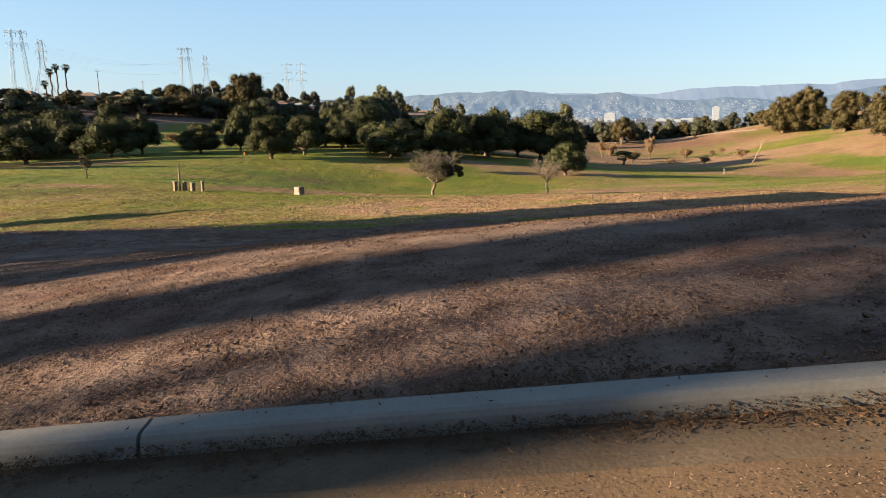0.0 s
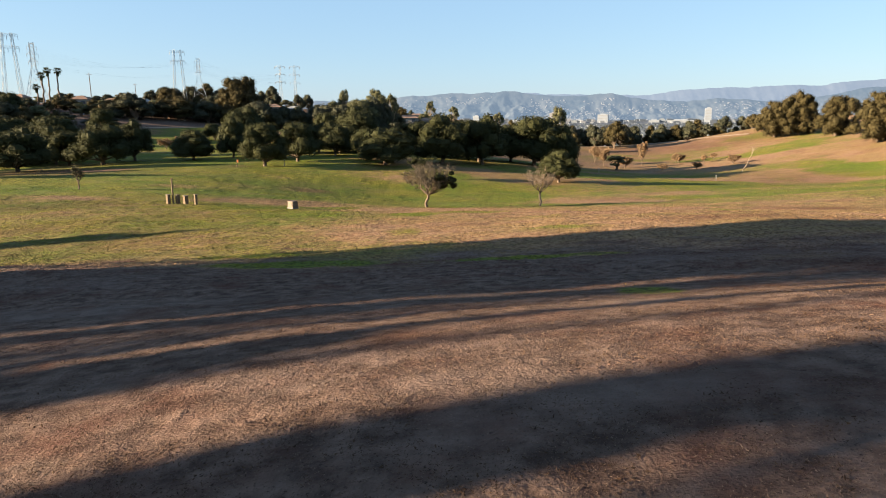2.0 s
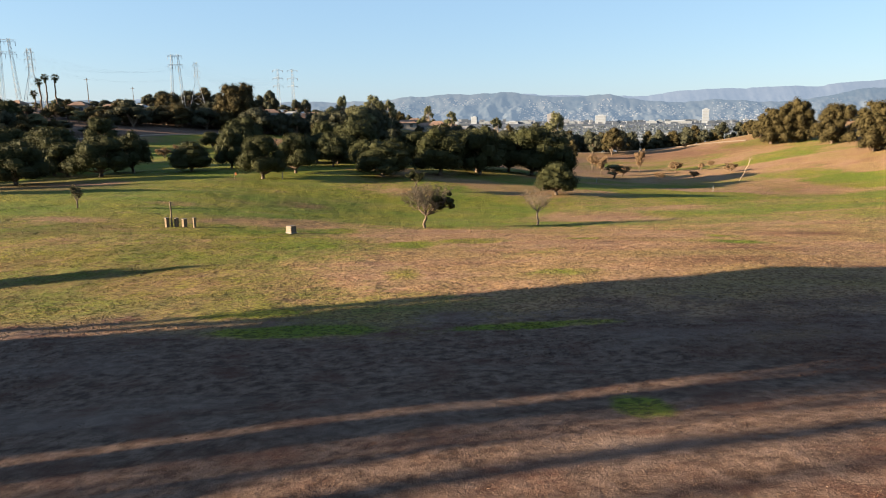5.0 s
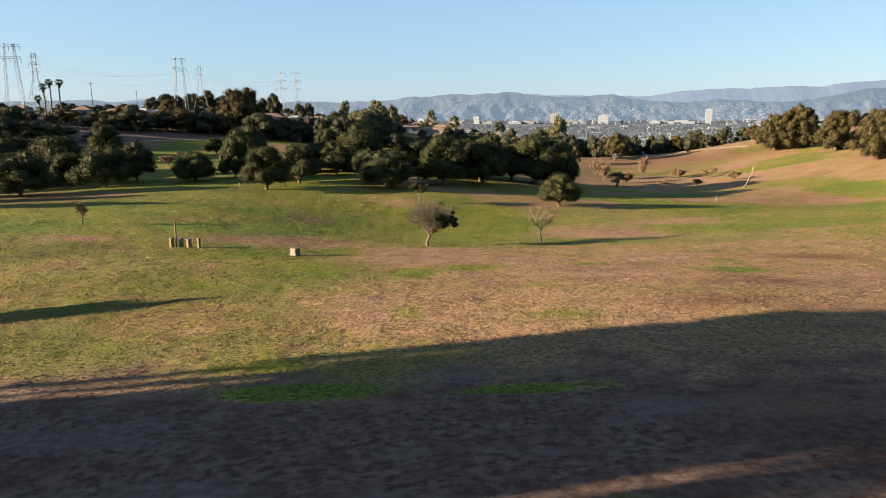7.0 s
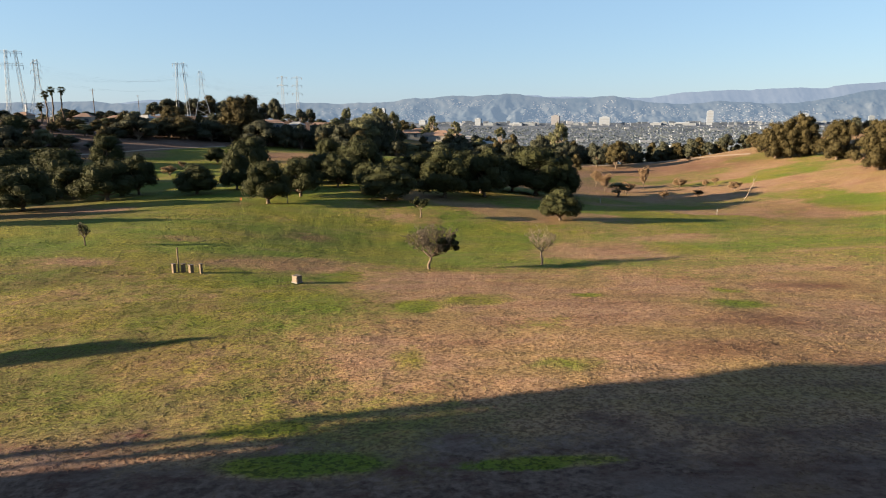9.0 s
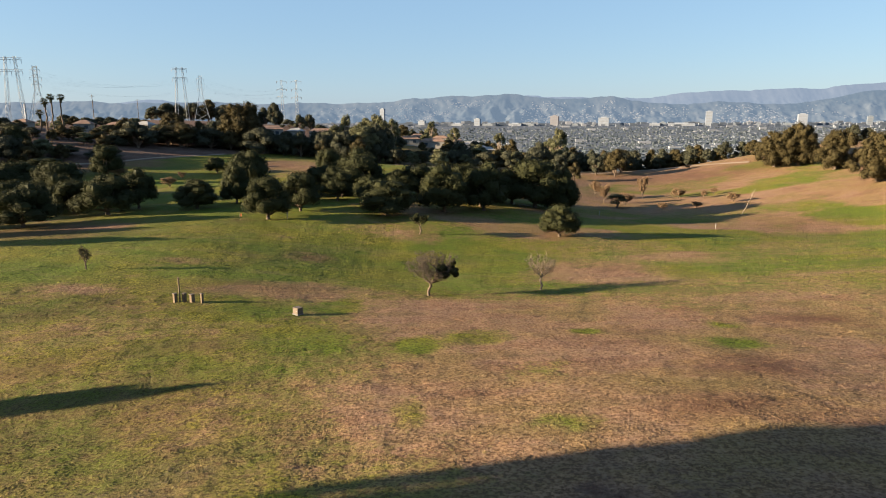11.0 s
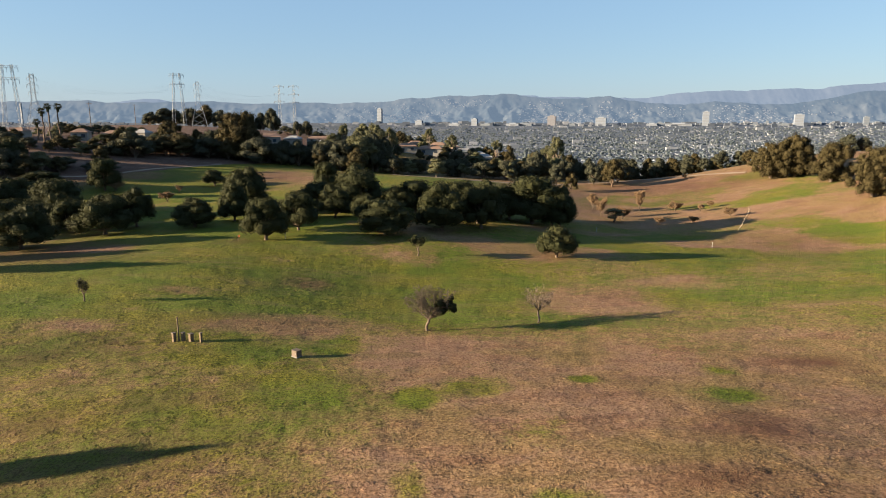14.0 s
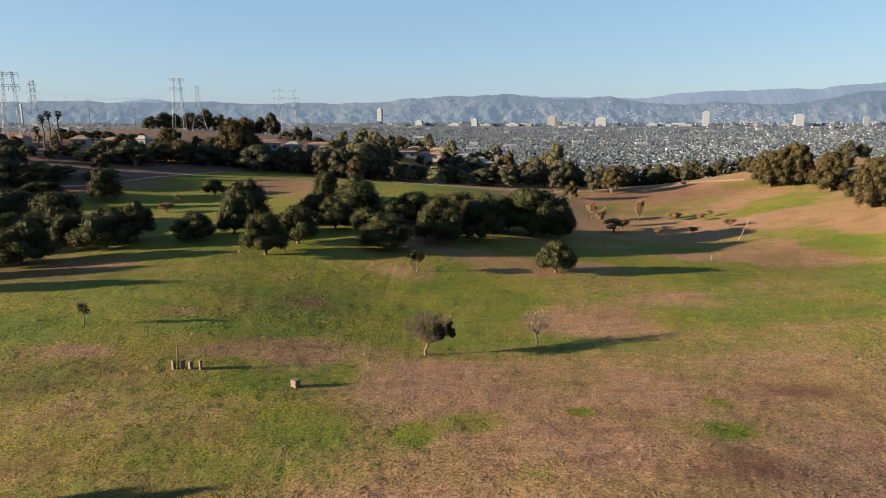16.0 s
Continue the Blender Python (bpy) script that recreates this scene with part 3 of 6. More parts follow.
for s in range(3):
    w, g = round_tree(40 + s, 11.0, 4.5, 0.35, 20, 2800, 0.32, 0.12)
    kind("grey", "grey_green_tree", w, g, PALE_BARK, GREY_LEAF, (11.0, 4.5), "grey green eucalyptus with a pale trunk")
for s in range(3):
    w, g = gum_tree(75 + s, 18.0, 4.5, 0.4, 15, 2600, 0.36)
    kind("gum", "eucalyptus_tree", w, g, PALE_BARK, GREY_LEAF, (18.0, 4.5), "tall eucalyptus with bare pale limbs and high tufts")
for s in range(3):
    w, g = round_tree(50 + s, 8.0, 4.5, 0.3, 19, 2600, 0.3, 0.06, 0.78)
    kind("dark", "dark_tree", w, g, BARK, HILL_LEAF, (8.0, 4.5), "dark green tree on the hillside among the houses")
def twig_tree(seed, tall, wide, trunk, forks=5, leaves=0, leaf=0.13, low=0.3, lean=0.0, leafy_side=0.0):
    """A small spreading tree with real limbs, branches and twigs, and what leaves it still has."""
    rng = random.Random(seed)
    wood, green = Soup(), Soup()
    top = Vector((lean, 0, tall * low))
    limb(wood, Vector((0, 0, -0.2)), top, trunk * 1.25, trunk, rng, 0.08, 5, 8)
    tips = []
    for k in range(forks):
        a = 6.28318 * (k + rng.uniform(-0.3, 0.3)) / forks
        up = rng.uniform(0.5, 0.95)
        b = top + Vector((leafy_side * 0.7 + math.cos(a) * wide * 0.55 * rng.uniform(0.6, 1), math.sin(a) * wide * 0.55 * rng.uniform(0.6, 1), tall * (1 - low) * 0.55 * up))
        pts = limb(wood, top, b, trunk * 0.6, trunk * 0.28, rng, 0.12, 5, 5)
        for j in range(5):
            p = pts[rng.randint(2, 5)]
            d = (p - top).normalized() * 0.6 + dirs(rng) * 0.6 + Vector((0, 0, 0.35))
            q = p + d.normalized() * wide * rng.uniform(0.32, 0.55)
            q.z = min(q.z, tall * 0.98)
            more = limb(wood, p, q, trunk * 0.24, trunk * 0.08, rng, 0.12, 4, 4)
            for i in range(7):
                p2 = more[rng.randint(1, 4)]
                d2 = d.normalized() * 0.5 + dirs(rng) * 0.8 + Vector((0, 0, 0.2))
                q2 = p2 + d2.normalized() * wide * rng.uniform(0.16, 0.3)
                limb(wood, p2, q2, trunk * 0.13, trunk * 0.06, rng, 0.1, 2, 3)
                tips.append((p2, q2))
    for k in range(leaves):
        p, q = rng.choice(tips)
        if leafy_side and rng.random() < 0.5 and (p.x - lean) * leafy_side < 0:
            continue
        at = p.lerp(q, rng.uniform(0.3, 1.1)) + dirs(rng) * 0.16
        green.leaf(at, dirs(rng) + Vector((0, 0, 0.4)), leaf * rng.uniform(0.6, 1.3), rng=rng)
    return wood, green


for s in range(3):
    w, g = twig_tree(60 + s, 4.0, 1.6, 0.07, 7, 2400, 0.13, 0.06)
    kind("rust", "rusty_shrub", w, g, BARK, RUST_LEAF, (4.0, 1.6), "small rust brown half bare tree on the slope")
for s in range(2):
    w, g = bushy_tree(90 + s, 14.0, 2.0, 0.3, 44, 2800, 0.25, 0.9)
    kind("column", "roadside_tree", w, g, BARK, OAK_LEAF, (14.0, 2.0), "tall dark tree beside the road")
w, g = round_tree(96, 20.0, 3.0, 0.25, 26, 2600, 0.3, 0.56, 0.9)
kind("crowned", "roadside_tree", w, g, BARK, OAK_LEAF, (20.0, 3.0), "tall tree with a high crown beside the road")
for s in range(3):
    w, g = round_tree(70 + s, 14.0, 3.0, 0.25, 22, 2200, 0.30, 0.2, 0.3)
    kind("sparse", "tall_sparse_tree", w, g, BARK, GREY_LEAF, (14.0, 3.0), "tall thin leaved tree beside the road")

# ---- trees ----
# the live oaks along the far side of the lawn
plant("oak", -67.7, 112.0, 7.9, 5.9, group="oaks on the lawn")
plant("oak", -59.5, 124.0, 8.4, 5.9, group="oaks on the lawn")
plant("oak", -56.5, 131.0, 8.3, 4.5, group="oaks on the lawn")
plant("oak", -44.6, 129.0, 6.0, 4.8, group="oaks on the lawn")
plant("oak", -28.1, 117.0, 8.2, 4.8, group="oaks on the lawn")
plant("oak", -24.0, 126.0, 8.1, 4.4, group="oaks on the lawn")
plant("oak", -7.4, 124.0, 6.9, 6.4, group="oaks on the lawn")
plant("oak", 3.4, 130.0, 9.9, 6.2, group="oaks on the lawn")
plant("oak", 11.8, 135.0, 10.4, 5.8, group="oaks on the lawn")
plant("oak", 24.6, 148.5, 11.9, 8.2, group="oaks on the lawn")
plant("oak", 32.9, 161.0, 7.8, 4.5, group="oaks on the lawn")
plant("oak", 23.3, 114.0, 5.7, 4.4, group="oaks on the lawn")
plant("oak", -38.9, 146.0, 11.2, 5.8, group="oaks on the lawn")
plant("oak", -15.1, 150.0, 10.9, 7.1, group="oaks on the lawn")
plant("oak", -26.1, 178.0, 8.6, 4.5, group="oaks on the lawn")
plant("oak", -23.8, 150.0, 7.1, 5.2, group="oaks on the lawn")
plant("oak", -1.8, 150.0, 7.8, 5.8, group="oaks on the lawn")
plant("oak", 8.2, 146.0, 9.0, 5.0, group="oaks on the lawn")
plant("oak", -88.8, 148.0, 9.7, 6.7, group="oaks on the lawn")
plant("oak", -76.5, 140.0, 10.1, 6.9, group="oaks on the lawn")
plant("oak", -67.7, 128.0, 7.1, 4.4, group="oaks on the lawn")
plant("oak", -79.4, 128.0, 7.6, 4.5, group="oaks on the lawn")
plant("oak", -92.0, 140.0, 10.7, 6.5, group="oaks on the lawn")
plant("oak", -78.2, 135.0, 6.5, 4.7, group="oaks on the lawn")
plant("oak", -84.5, 178.0, 9.2, 4.9, group="oaks on the lawn")
plant("oak", -59.3, 190.0, 4.9, 3.8, group="oaks on the lawn")
plant("oak", -18.9, 140.0, 7.5, 4.3, group="oaks on the lawn")
plant("oak", 19.4, 150.0, 8.4, 5.9, group="oaks on the lawn")
plant("oak", -11.1, 132.0, 6.9, 4.0, group="oaks on the lawn")
plant("oak", -28.4, 134.0, 5.2, 3.5, group="oaks on the lawn")
plant("oak", -38.9, 136.0, 8.7, 3.7, group="oaks on the lawn")
plant("oak", -18.6, 146.0, 5.3, 3.9, group="oaks on the lawn")
plant("oak", -18.7, 156.3, 5.5, 4.3, group="oaks on the lawn")
plant("oak", 29.1, 148.9, 9.0, 4.9, group="oaks on the lawn")
plant("oak", 11.5, 140.6, 8.7, 5.1, group="oaks on the lawn")
plant("oak", 12.4, 146.3, 6.0, 4.8, group="oaks on the lawn")
plant("oak", 30.6, 147.0, 10.0, 4.7, group="oaks on the lawn")
plant("oak", -5.9, 148.2, 6.3, 5.4, group="oaks on the lawn")
plant("oak", -71.7, 130.8, 7.8, 4.4, group="oaks on the lawn")
plant("oak", -98.3, 147.7, 5.6, 4.9, group="oaks on the lawn")
plant("oak", -76.6, 132.4, 6.3, 4.4, group="oaks on the lawn")
plant("oak", -88.9, 132.4, 8.4, 5.1, group="oaks on the lawn")
plant("oak", -77.8, 143.3, 6.3, 4.2, group="oaks on the lawn")
# the slope with houses behind the lawn
plant("grey", -23.2, 251.0, 15.7, 8.9)
plant("dark", -37.5, 250.0, 11.1, 6.3)
plant("dark", -10.4, 255.0, 6.3, 5.7)
plant("grey", -18.3, 262.0, 13.8, 7.8)
plant("dark", -0.8, 262.0, 5.7, 5.1)
plant("dark", -30.7, 246.0, 11.9, 6.7)
plant("dark", 11.3, 258.0, 6.3, 4.6)
plant("dark", 24.5, 258.0, 7.7, 4.4)
plant("dark", 35.0, 262.0, 7.4, 4.1)
plant("olive", 47.4, 256.0, 7.6, 4.3)
plant("dark", 58.6, 262.0, 7.8, 4.4)
plant("dark", 51.6, 300.0, 9.7, 5.5)
plant("dark", 69.1, 272.0, 7.0, 4.0)
plant("olive", 74.4, 262.0, 8.8, 4.9)
plant("dark", 23.3, 300.0, 2.8, 2.5)
plant("dark", 2.9, 300.0, 2.5, 2.2)
plant("grey", -36.3, 400.0, 11.4, 5.9)
plant("grey", -11.8, 491.0, 19.1, 8.5)
plant("grey", 2.4, 420.0, 13.8, 7.8)
plant("grey", 89.9, 457.0, 20.9, 6.8)
plant("grey", 54.1, 420.0, 12.1, 6.8)
plant("grey", 104.5, 460.0, 20.9, 5.3)
plant("dark", 42.6, 430.0, 13.8, 6.7)
plant("dark", -2.8, 400.0, 7.8, 4.4)
plant("dark", 14.4, 257.9, 7.7, 4.3)
plant("olive", -35.0, 268.4, 6.9, 3.9)
plant("dark", -7.8, 284.5, 2.7, 2.4)
plant("dark", 30.9, 247.5, 8.3, 4.7)
plant("olive", -27.9, 258.8, 7.5, 4.2)
plant("olive", -24.3, 242.3, 9.3, 4.7)
plant("dark", 16.5, 271.6, 6.6, 3.7)
plant("grey", -12.8, 270.3, 3.3, 3.0)
plant("olive", -1.9, 258.1, 5.4, 3.0)
plant("grey", 15.2, 255.1, 6.2, 3.5)
plant("dark", 16.4, 262.2, 4.5, 2.5)
plant("grey", 9.8, 261.1, 7.3, 4.1)
plant("grey", -15.6, 270.7, 10.9, 4.9)
plant("grey", 4.7, 244.4, 7.9, 4.5)
plant("grey", 35.9, 279.7, 5.5, 3.1)
plant("dark", 45.5, 262.0, 8.1, 4.6)
plant("dark", 22.9, 463.0, 7.8, 4.4)
plant("dark", -6.5, 422.6, 4.7, 2.7)
plant("olive", 15.5, 395.8, 6.9, 3.9)
plant("dark", 66.4, 367.1, 15.0, 5.9)
plant("dark", 64.2, 388.2, 14.4, 5.3)
plant("dark", 1.0, 446.7, 5.0, 2.8)
plant("dark", 40.1, 406.6, 6.5, 3.7)
plant("dark", 38.1, 301.2, 4.9, 4.4)
plant("dark", 28.4, 373.0, 6.3, 3.5)
plant("dark", 74.8, 352.0, 15.3, 4.4)
plant("dark", -25.2, 440.6, 6.6, 3.7)
plant("dark", 2.4, 416.3, 5.5, 3.1)
plant("dark", -24.3, 323.0, 6.5, 3.7)
plant("dark", 21.2, 430.9, 7.1, 4.0)
plant("dark", 1.8, 415.7, 6.8, 3.8)
plant("dark", -4.5, 431.8, 5.9, 3.3)
plant("olive", 42.0, 350.5, 8.7, 4.9)
plant("olive", 23.3, 418.7, 7.3, 4.1)
plant("dark", 84.6, 270.7, 7.9, 4.4)
plant("olive", 74.8, 277.8, 10.4, 4.5)
plant("dark", 144.4, 281.9, 5.2, 3.0)
plant("dark", 67.6, 278.6, 6.7, 3.8)
plant("dark", 97.0, 278.1, 7.5, 4.2)
plant("dark", 119.2, 268.5, 6.8, 3.6)
plant("dark", 70.6, 261.9, 7.9, 4.4)
plant("olive", 101.2, 266.5, 8.2, 4.3)
plant("dark", 95.2, 266.7, 9.0, 4.6)
plant("olive", 105.3, 273.7, 7.0, 4.0)
plant("olive", 109.0, 265.2, 9.1, 5.0)
plant("olive", 93.5, 272.6, 10.0, 4.5)
plant("dark", 85.7, 279.8, 11.1, 5.1)
plant("dark", 62.0, 266.6, 7.8, 4.3)
plant("olive", 106.8, 284.2, 11.6, 4.3)
plant("olive", 78.1, 259.7, 8.6, 4.8)
plant("dark", 138.6, 283.7, 8.5, 3.9)
plant("dark", 82.4, 271.0, 8.3, 4.7)
plant("olive", 100.9, 279.2, 9.9, 5.5)
plant("olive", 89.2, 282.3, 9.2, 4.3)
plant("dark", 85.8, 270.6, 10.0, 4.0)
plant("olive", 117.2, 261.5, 5.6, 3.2)
plant("olive", 100.3, 276.8, 8.3, 4.7)
plant("dark", 137.5, 283.6, 8.8, 4.9)
plant("olive", 70.8, 263.2, 7.3, 4.1)
plant("olive", 114.7, 276.3, 9.3, 4.4)
plant("dark", -36.3, 269.0, 8.6, 4.6)
plant("dark", 25.8, 299.5, 3.0, 2.7)
plant("grey", 33.3, 274.8, 6.5, 3.0)
plant("olive", -25.3, 241.3, 7.8, 3.6)
plant("dark", 52.1, 273.0, 8.8, 4.2)
plant("grey", -5.5, 250.5, 6.0, 3.9)
plant("olive", 33.9, 258.9, 7.4, 4.0)
plant("dark", -37.6, 287.6, 9.2, 4.0)
plant("olive", -9.8, 245.3, 6.5, 4.3)
plant("dark", 55.5, 262.6, 8.6, 3.9)
plant("olive", 36.7, 273.9, 8.0, 4.8)
plant("olive", 39.2, 296.7, 7.6, 3.3)
plant("grey", 54.4, 269.8, 10.0, 4.7)
plant("dark", 65.6, 264.1, 9.3, 4.0)
plant("dark", -32.4, 289.6, 9.4, 4.2)
plant("olive", -28.3, 278.3, 7.0, 3.7)
plant("olive", -37.9, 244.5, 7.6, 3.7)
plant("dark", -14.6, 273.9, 10.0, 5.4)
plant("dark", 41.7, 269.7, 7.1, 3.1)
plant("grey", 58.1, 288.2, 6.3, 3.1)
plant("olive", 58.3, 287.3, 7.7, 3.2)
plant("dark", 61.7, 238.3, 8.3, 4.1)
plant("grey", 5.5, 290.9, 2.5, 2.2)
plant("dark", 9.1, 253.6, 6.9, 3.3)
plant("dark", -19.9, 293.6, 9.4, 4.6)
plant("olive", 73.4, 283.0, 6.3, 3.2)
plant("grey", -13.9, 258.1, 7.6, 3.6)
plant("olive", 42.3, 288.1, 7.1, 4.6)
plant("dark", -18.3, 289.7, 7.4, 3.9)
plant("olive", 38.8, 271.7, 6.6, 2.9)
plant("dark", -31.2, 286.0, 8.2, 3.7)
plant("dark", 71.8, 243.0, 9.1, 4.1)
plant("olive", 73.4, 247.5, 7.0, 3.4)
plant("dark", 81.0, 260.1, 6.0, 2.8)
plant("dark", 71.7, 251.2, 8.7, 3.7)
plant("olive", 26.6, 251.7, 7.8, 4.6)
plant("dark", 49.4, 244.8, 7.3, 3.9)
plant("dark", 47.5, 288.6, 9.1, 4.3)
plant("dark", 78.6, 260.7, 9.3, 4.7)
plant("dark", -11.0, 242.7, 6.1, 3.2)
plant("grey", 31.9, 246.7, 7.9, 3.6)
plant("gum", -31.1, 262.0, 19.2, 3.4)
plant("gum", -37.0, 275.0, 12.9, 4.8)
plant("gum", -18.6, 258.0, 20.4, 4.9)
plant("gum", -22.8, 250.0, 14.8, 5.4)
plant("gum", -26.3, 254.0, 15.6, 4.4)
plant("gum", -13.1, 268.0, 19.0, 3.9)
plant("gum", 60.2, 300.0, 22.8, 5.0)
plant("gum", 60.3, 320.0, 18.9, 4.8)
plant("dark", 23.9, 312.9, 5.5, 3.1)
plant("dark", -19.3, 293.5, 10.9, 6.1)
plant("olive", 68.9, 307.0, 14.5, 5.0)
plant("olive", 26.9, 254.2, 8.2, 3.8)
plant("olive", 31.1, 298.8, 4.6, 2.6)
plant("grey", 54.4, 303.8, 11.1, 5.8)
plant("grey", -12.9, 278.5, 2.7, 2.4)
plant("dark", 47.1, 277.4, 8.2, 4.6)
plant("dark", 41.4, 253.7, 9.3, 5.3)
plant("dark", 13.2, 258.9, 6.3, 4.0)
plant("dark", -15.7, 258.9, 15.3, 4.3)
plant("dark", 61.2, 309.8, 15.2, 5.1)
plant("grey", 57.9, 293.5, 11.4, 4.6)
plant("dark", -7.7, 279.5, 2.5, 2.2)
plant("grey", -27.3, 305.3, 7.2, 4.1)
plant("dark", -17.9, 253.4, 12.8, 5.7)
plant("dark", 54.7, 289.8, 8.6, 4.8)
plant("dark", 46.2, 264.5, 12.2, 4.8)
plant("dark", -3.0, 277.7, 3.0, 2.7)
plant("olive", -4.0, 283.6, 2.7, 2.4)
plant("dark", -15.0, 315.3, 7.1, 4.0)
plant("grey", 50.2, 307.3, 6.8, 4.7)
plant("dark", -11.3, 273.7, 3.6, 3.2)
plant("grey", 40.3, 299.8, 7.4, 4.2)
plant("dark", 23.9, 320.6, 7.3, 4.1)
plant("dark", 11.7, 292.2, 3.2, 2.6)
plant("dark", -38.0, 265.5, 5.8, 3.3)
plant("olive", -19.2, 263.9, 9.3, 4.8)
plant("olive", 8.5, 271.3, 6.4, 3.6)
plant("dark", -31.1, 319.4, 6.8, 3.8)
plant("dark", -32.5, 275.9, 5.8, 3.3)
plant("dark", 27.5, 285.7, 5.0, 4.1)
plant("dark", 37.2, 306.2, 5.1, 2.9)
plant("olive", -15.7, 293.9, 7.6, 4.3)
plant("dark", -19.1, 251.7, 16.0, 5.4)
plant("grey", -0.5, 324.8, 5.4, 3.1)
plant("dark", 22.1, 248.9, 7.3, 6.0)
plant("grey", 29.9, 288.7, 5.0, 2.8)
plant("olive", 76.1, 384.9, 14.9, 4.0)
plant("olive", -14.4, 395.8, 7.7, 4.3)
plant("dark", 14.1, 332.6, 6.9, 3.0)
plant("olive", 5.7, 364.5, 5.6, 3.1)
plant("olive", 90.6, 429.5, 15.3, 4.8)
plant("grey", 63.9, 364.9, 12.5, 4.1)
plant("dark", 37.0, 430.4, 11.9, 4.4)
plant("grey", 40.3, 392.8, 10.6, 5.0)
plant("olive", 37.1, 363.1, 8.2, 4.6)
plant("grey", 13.7, 363.7, 7.3, 4.1)
plant("olive", 36.5, 389.6, 10.7, 3.4)
plant("dark", 11.3, 336.8, 4.5, 2.5)
plant("grey", 61.4, 439.8, 12.2, 5.9)
plant("grey", 16.6, 420.3, 6.2, 3.5)
plant("olive", -12.7, 354.5, 5.3, 3.0)
plant("olive", 63.1, 378.4, 15.1, 5.1)
plant("olive", -12.4, 373.4, 7.6, 4.1)
plant("grey", -12.6, 380.2, 7.1, 3.7)
plant("grey", 80.9, 334.4, 13.6, 3.1)
plant("grey", 34.7, 413.3, 11.9, 4.5)
plant("grey", 63.4, 399.1, 15.3, 5.0)
plant("dark", 63.8, 349.2, 14.0, 4.6)
plant("dark", -6.9, 353.8, 5.0, 2.8)
plant("olive", 45.4, 349.0, 12.8, 4.8)
plant("dark", 22.1, 421.6, 7.6, 4.1)
plant("olive", 71.3, 388.2, 14.2, 4.6)
plant("olive", 67.0, 233.0, 10.5, 4.6)
plant("olive", 49.8, 221.0, 6.2, 2.9)
plant("grey", -108.0, 191.0, 7.0, 3.8)
plant("dark", -114.8, 187.0, 8.3, 4.7)
plant("olive", -121.8, 186.0, 8.6, 4.9)
plant("olive", -109.8, 187.0, 6.9, 3.9)
plant("grey", -110.2, 193.0, 5.3, 3.0)
plant("olive", -104.0, 193.0, 5.1, 2.9)
plant("oak", -100.8, 178.0, 4.8, 6.2)
# the crest, the row of trees among the hill houses and the hedge beside them
plant("dark", -161.3, 402.0, 8.2, 5.1)
plant("dark", -156.6, 410.0, 11.2, 7.8)
plant("dark", -151.3, 415.0, 10.1, 5.9)
plant("dark", -138.5, 405.0, 11.2, 6.5)
plant("olive", -131.8, 412.0, 13.8, 8.1)
plant("dark", -122.3, 408.0, 10.7, 6.5)
plant("olive", -113.4, 400.0, 9.5, 5.1)
plant("olive", -105.6, 405.0, 10.5, 5.8)
plant("dark", -97.2, 410.0, 11.0, 5.9)
plant("dark", -89.6, 402.0, 14.6, 5.5)
plant("dense", -70.8, 256.0, 18.2, 9.0)
plant("dense", -68.6, 252.0, 13.8, 7.3)
plant("dense", -100.2, 266.0, 11.3, 5.9)
plant("olive", -89.1, 246.0, 9.4, 8.5)
plant("olive", -90.7, 272.0, 8.5, 3.2)
plant("olive", -84.8, 268.0, 8.5, 4.3)
plant("olive", -116.2, 262.0, 7.7, 4.6)
plant("grey", -114.5, 266.0, 7.9, 4.2)
plant("olive", -118.8, 258.0, 4.7, 3.4)
plant("olive", -109.6, 226.0, 6.0, 4.7)
plant("olive", -102.4, 215.0, 5.5, 3.1)
plant("olive", -102.9, 240.0, 5.5, 1.9)
plant("dark", -148.8, 300.0, 4.0, 4.5)
plant("dark", -144.9, 304.0, 4.2, 3.9)
plant("olive", -159.4, 310.0, 3.4, 3.4)
plant("olive", -123.3, 230.0, 5.4, 3.2)
plant("olive", -120.3, 232.0, 5.1, 4.5)
plant("olive", -122.3, 222.0, 4.5, 2.4)
plant("dark", -108.4, 270.0, 3.6, 3.0)
plant("olive", -84.0, 258.0, 6.9, 4.2)
plant("olive", -67.5, 280.0, 7.5, 5.0)
plant("grey", -110.7, 196.0, 4.7, 3.8)
plant("dark", -106.0, 199.0, 3.6, 5.5)
plant("dark", -95.4, 200.4, 3.6, 6.3)
plant("olive", -65.8, 262.0, 6.7, 3.0)
plant("dark", -60.9, 264.0, 6.3, 4.3)
plant("dark", -54.4, 262.0, 8.7, 4.6)
plant("dark", -48.5, 262.0, 8.8, 5.1)
plant("dark", -41.9, 260.0, 9.9, 5.0)
plant("dark", -34.6, 258.0, 10.8, 6.1)
plant("dark", -61.2, 330.0, 8.1, 3.8)
plant("dark", -57.5, 335.0, 8.2, 3.5)
plant("dark", -68.8, 340.0, 4.4, 5.0)
plant("dark", -51.5, 330.0, 3.7, 4.3)
plant("dark", -43.4, 320.0, 4.1, 4.7)
plant("dark", -125.3, 205.0, 4.6, 2.6)
plant("dark", -117.2, 196.0, 5.1, 2.4)
plant("olive", -116.0, 190.0, 4.8, 3.0)
plant("olive", -72.1, 248.9, 8.8, 5.0)
plant("dark", -87.0, 270.9, 5.9, 4.1)
plant("olive", -107.8, 235.8, 4.4, 2.9)
plant("dark", -95.8, 287.6, 4.5, 2.5)
plant("olive", -93.6, 244.6, 7.5, 6.3)
plant("dark", -51.4, 248.3, 4.2, 2.5)
plant("dark", -94.0, 250.2, 7.8, 6.0)
plant("olive", -114.8, 267.0, 4.8, 4.0)
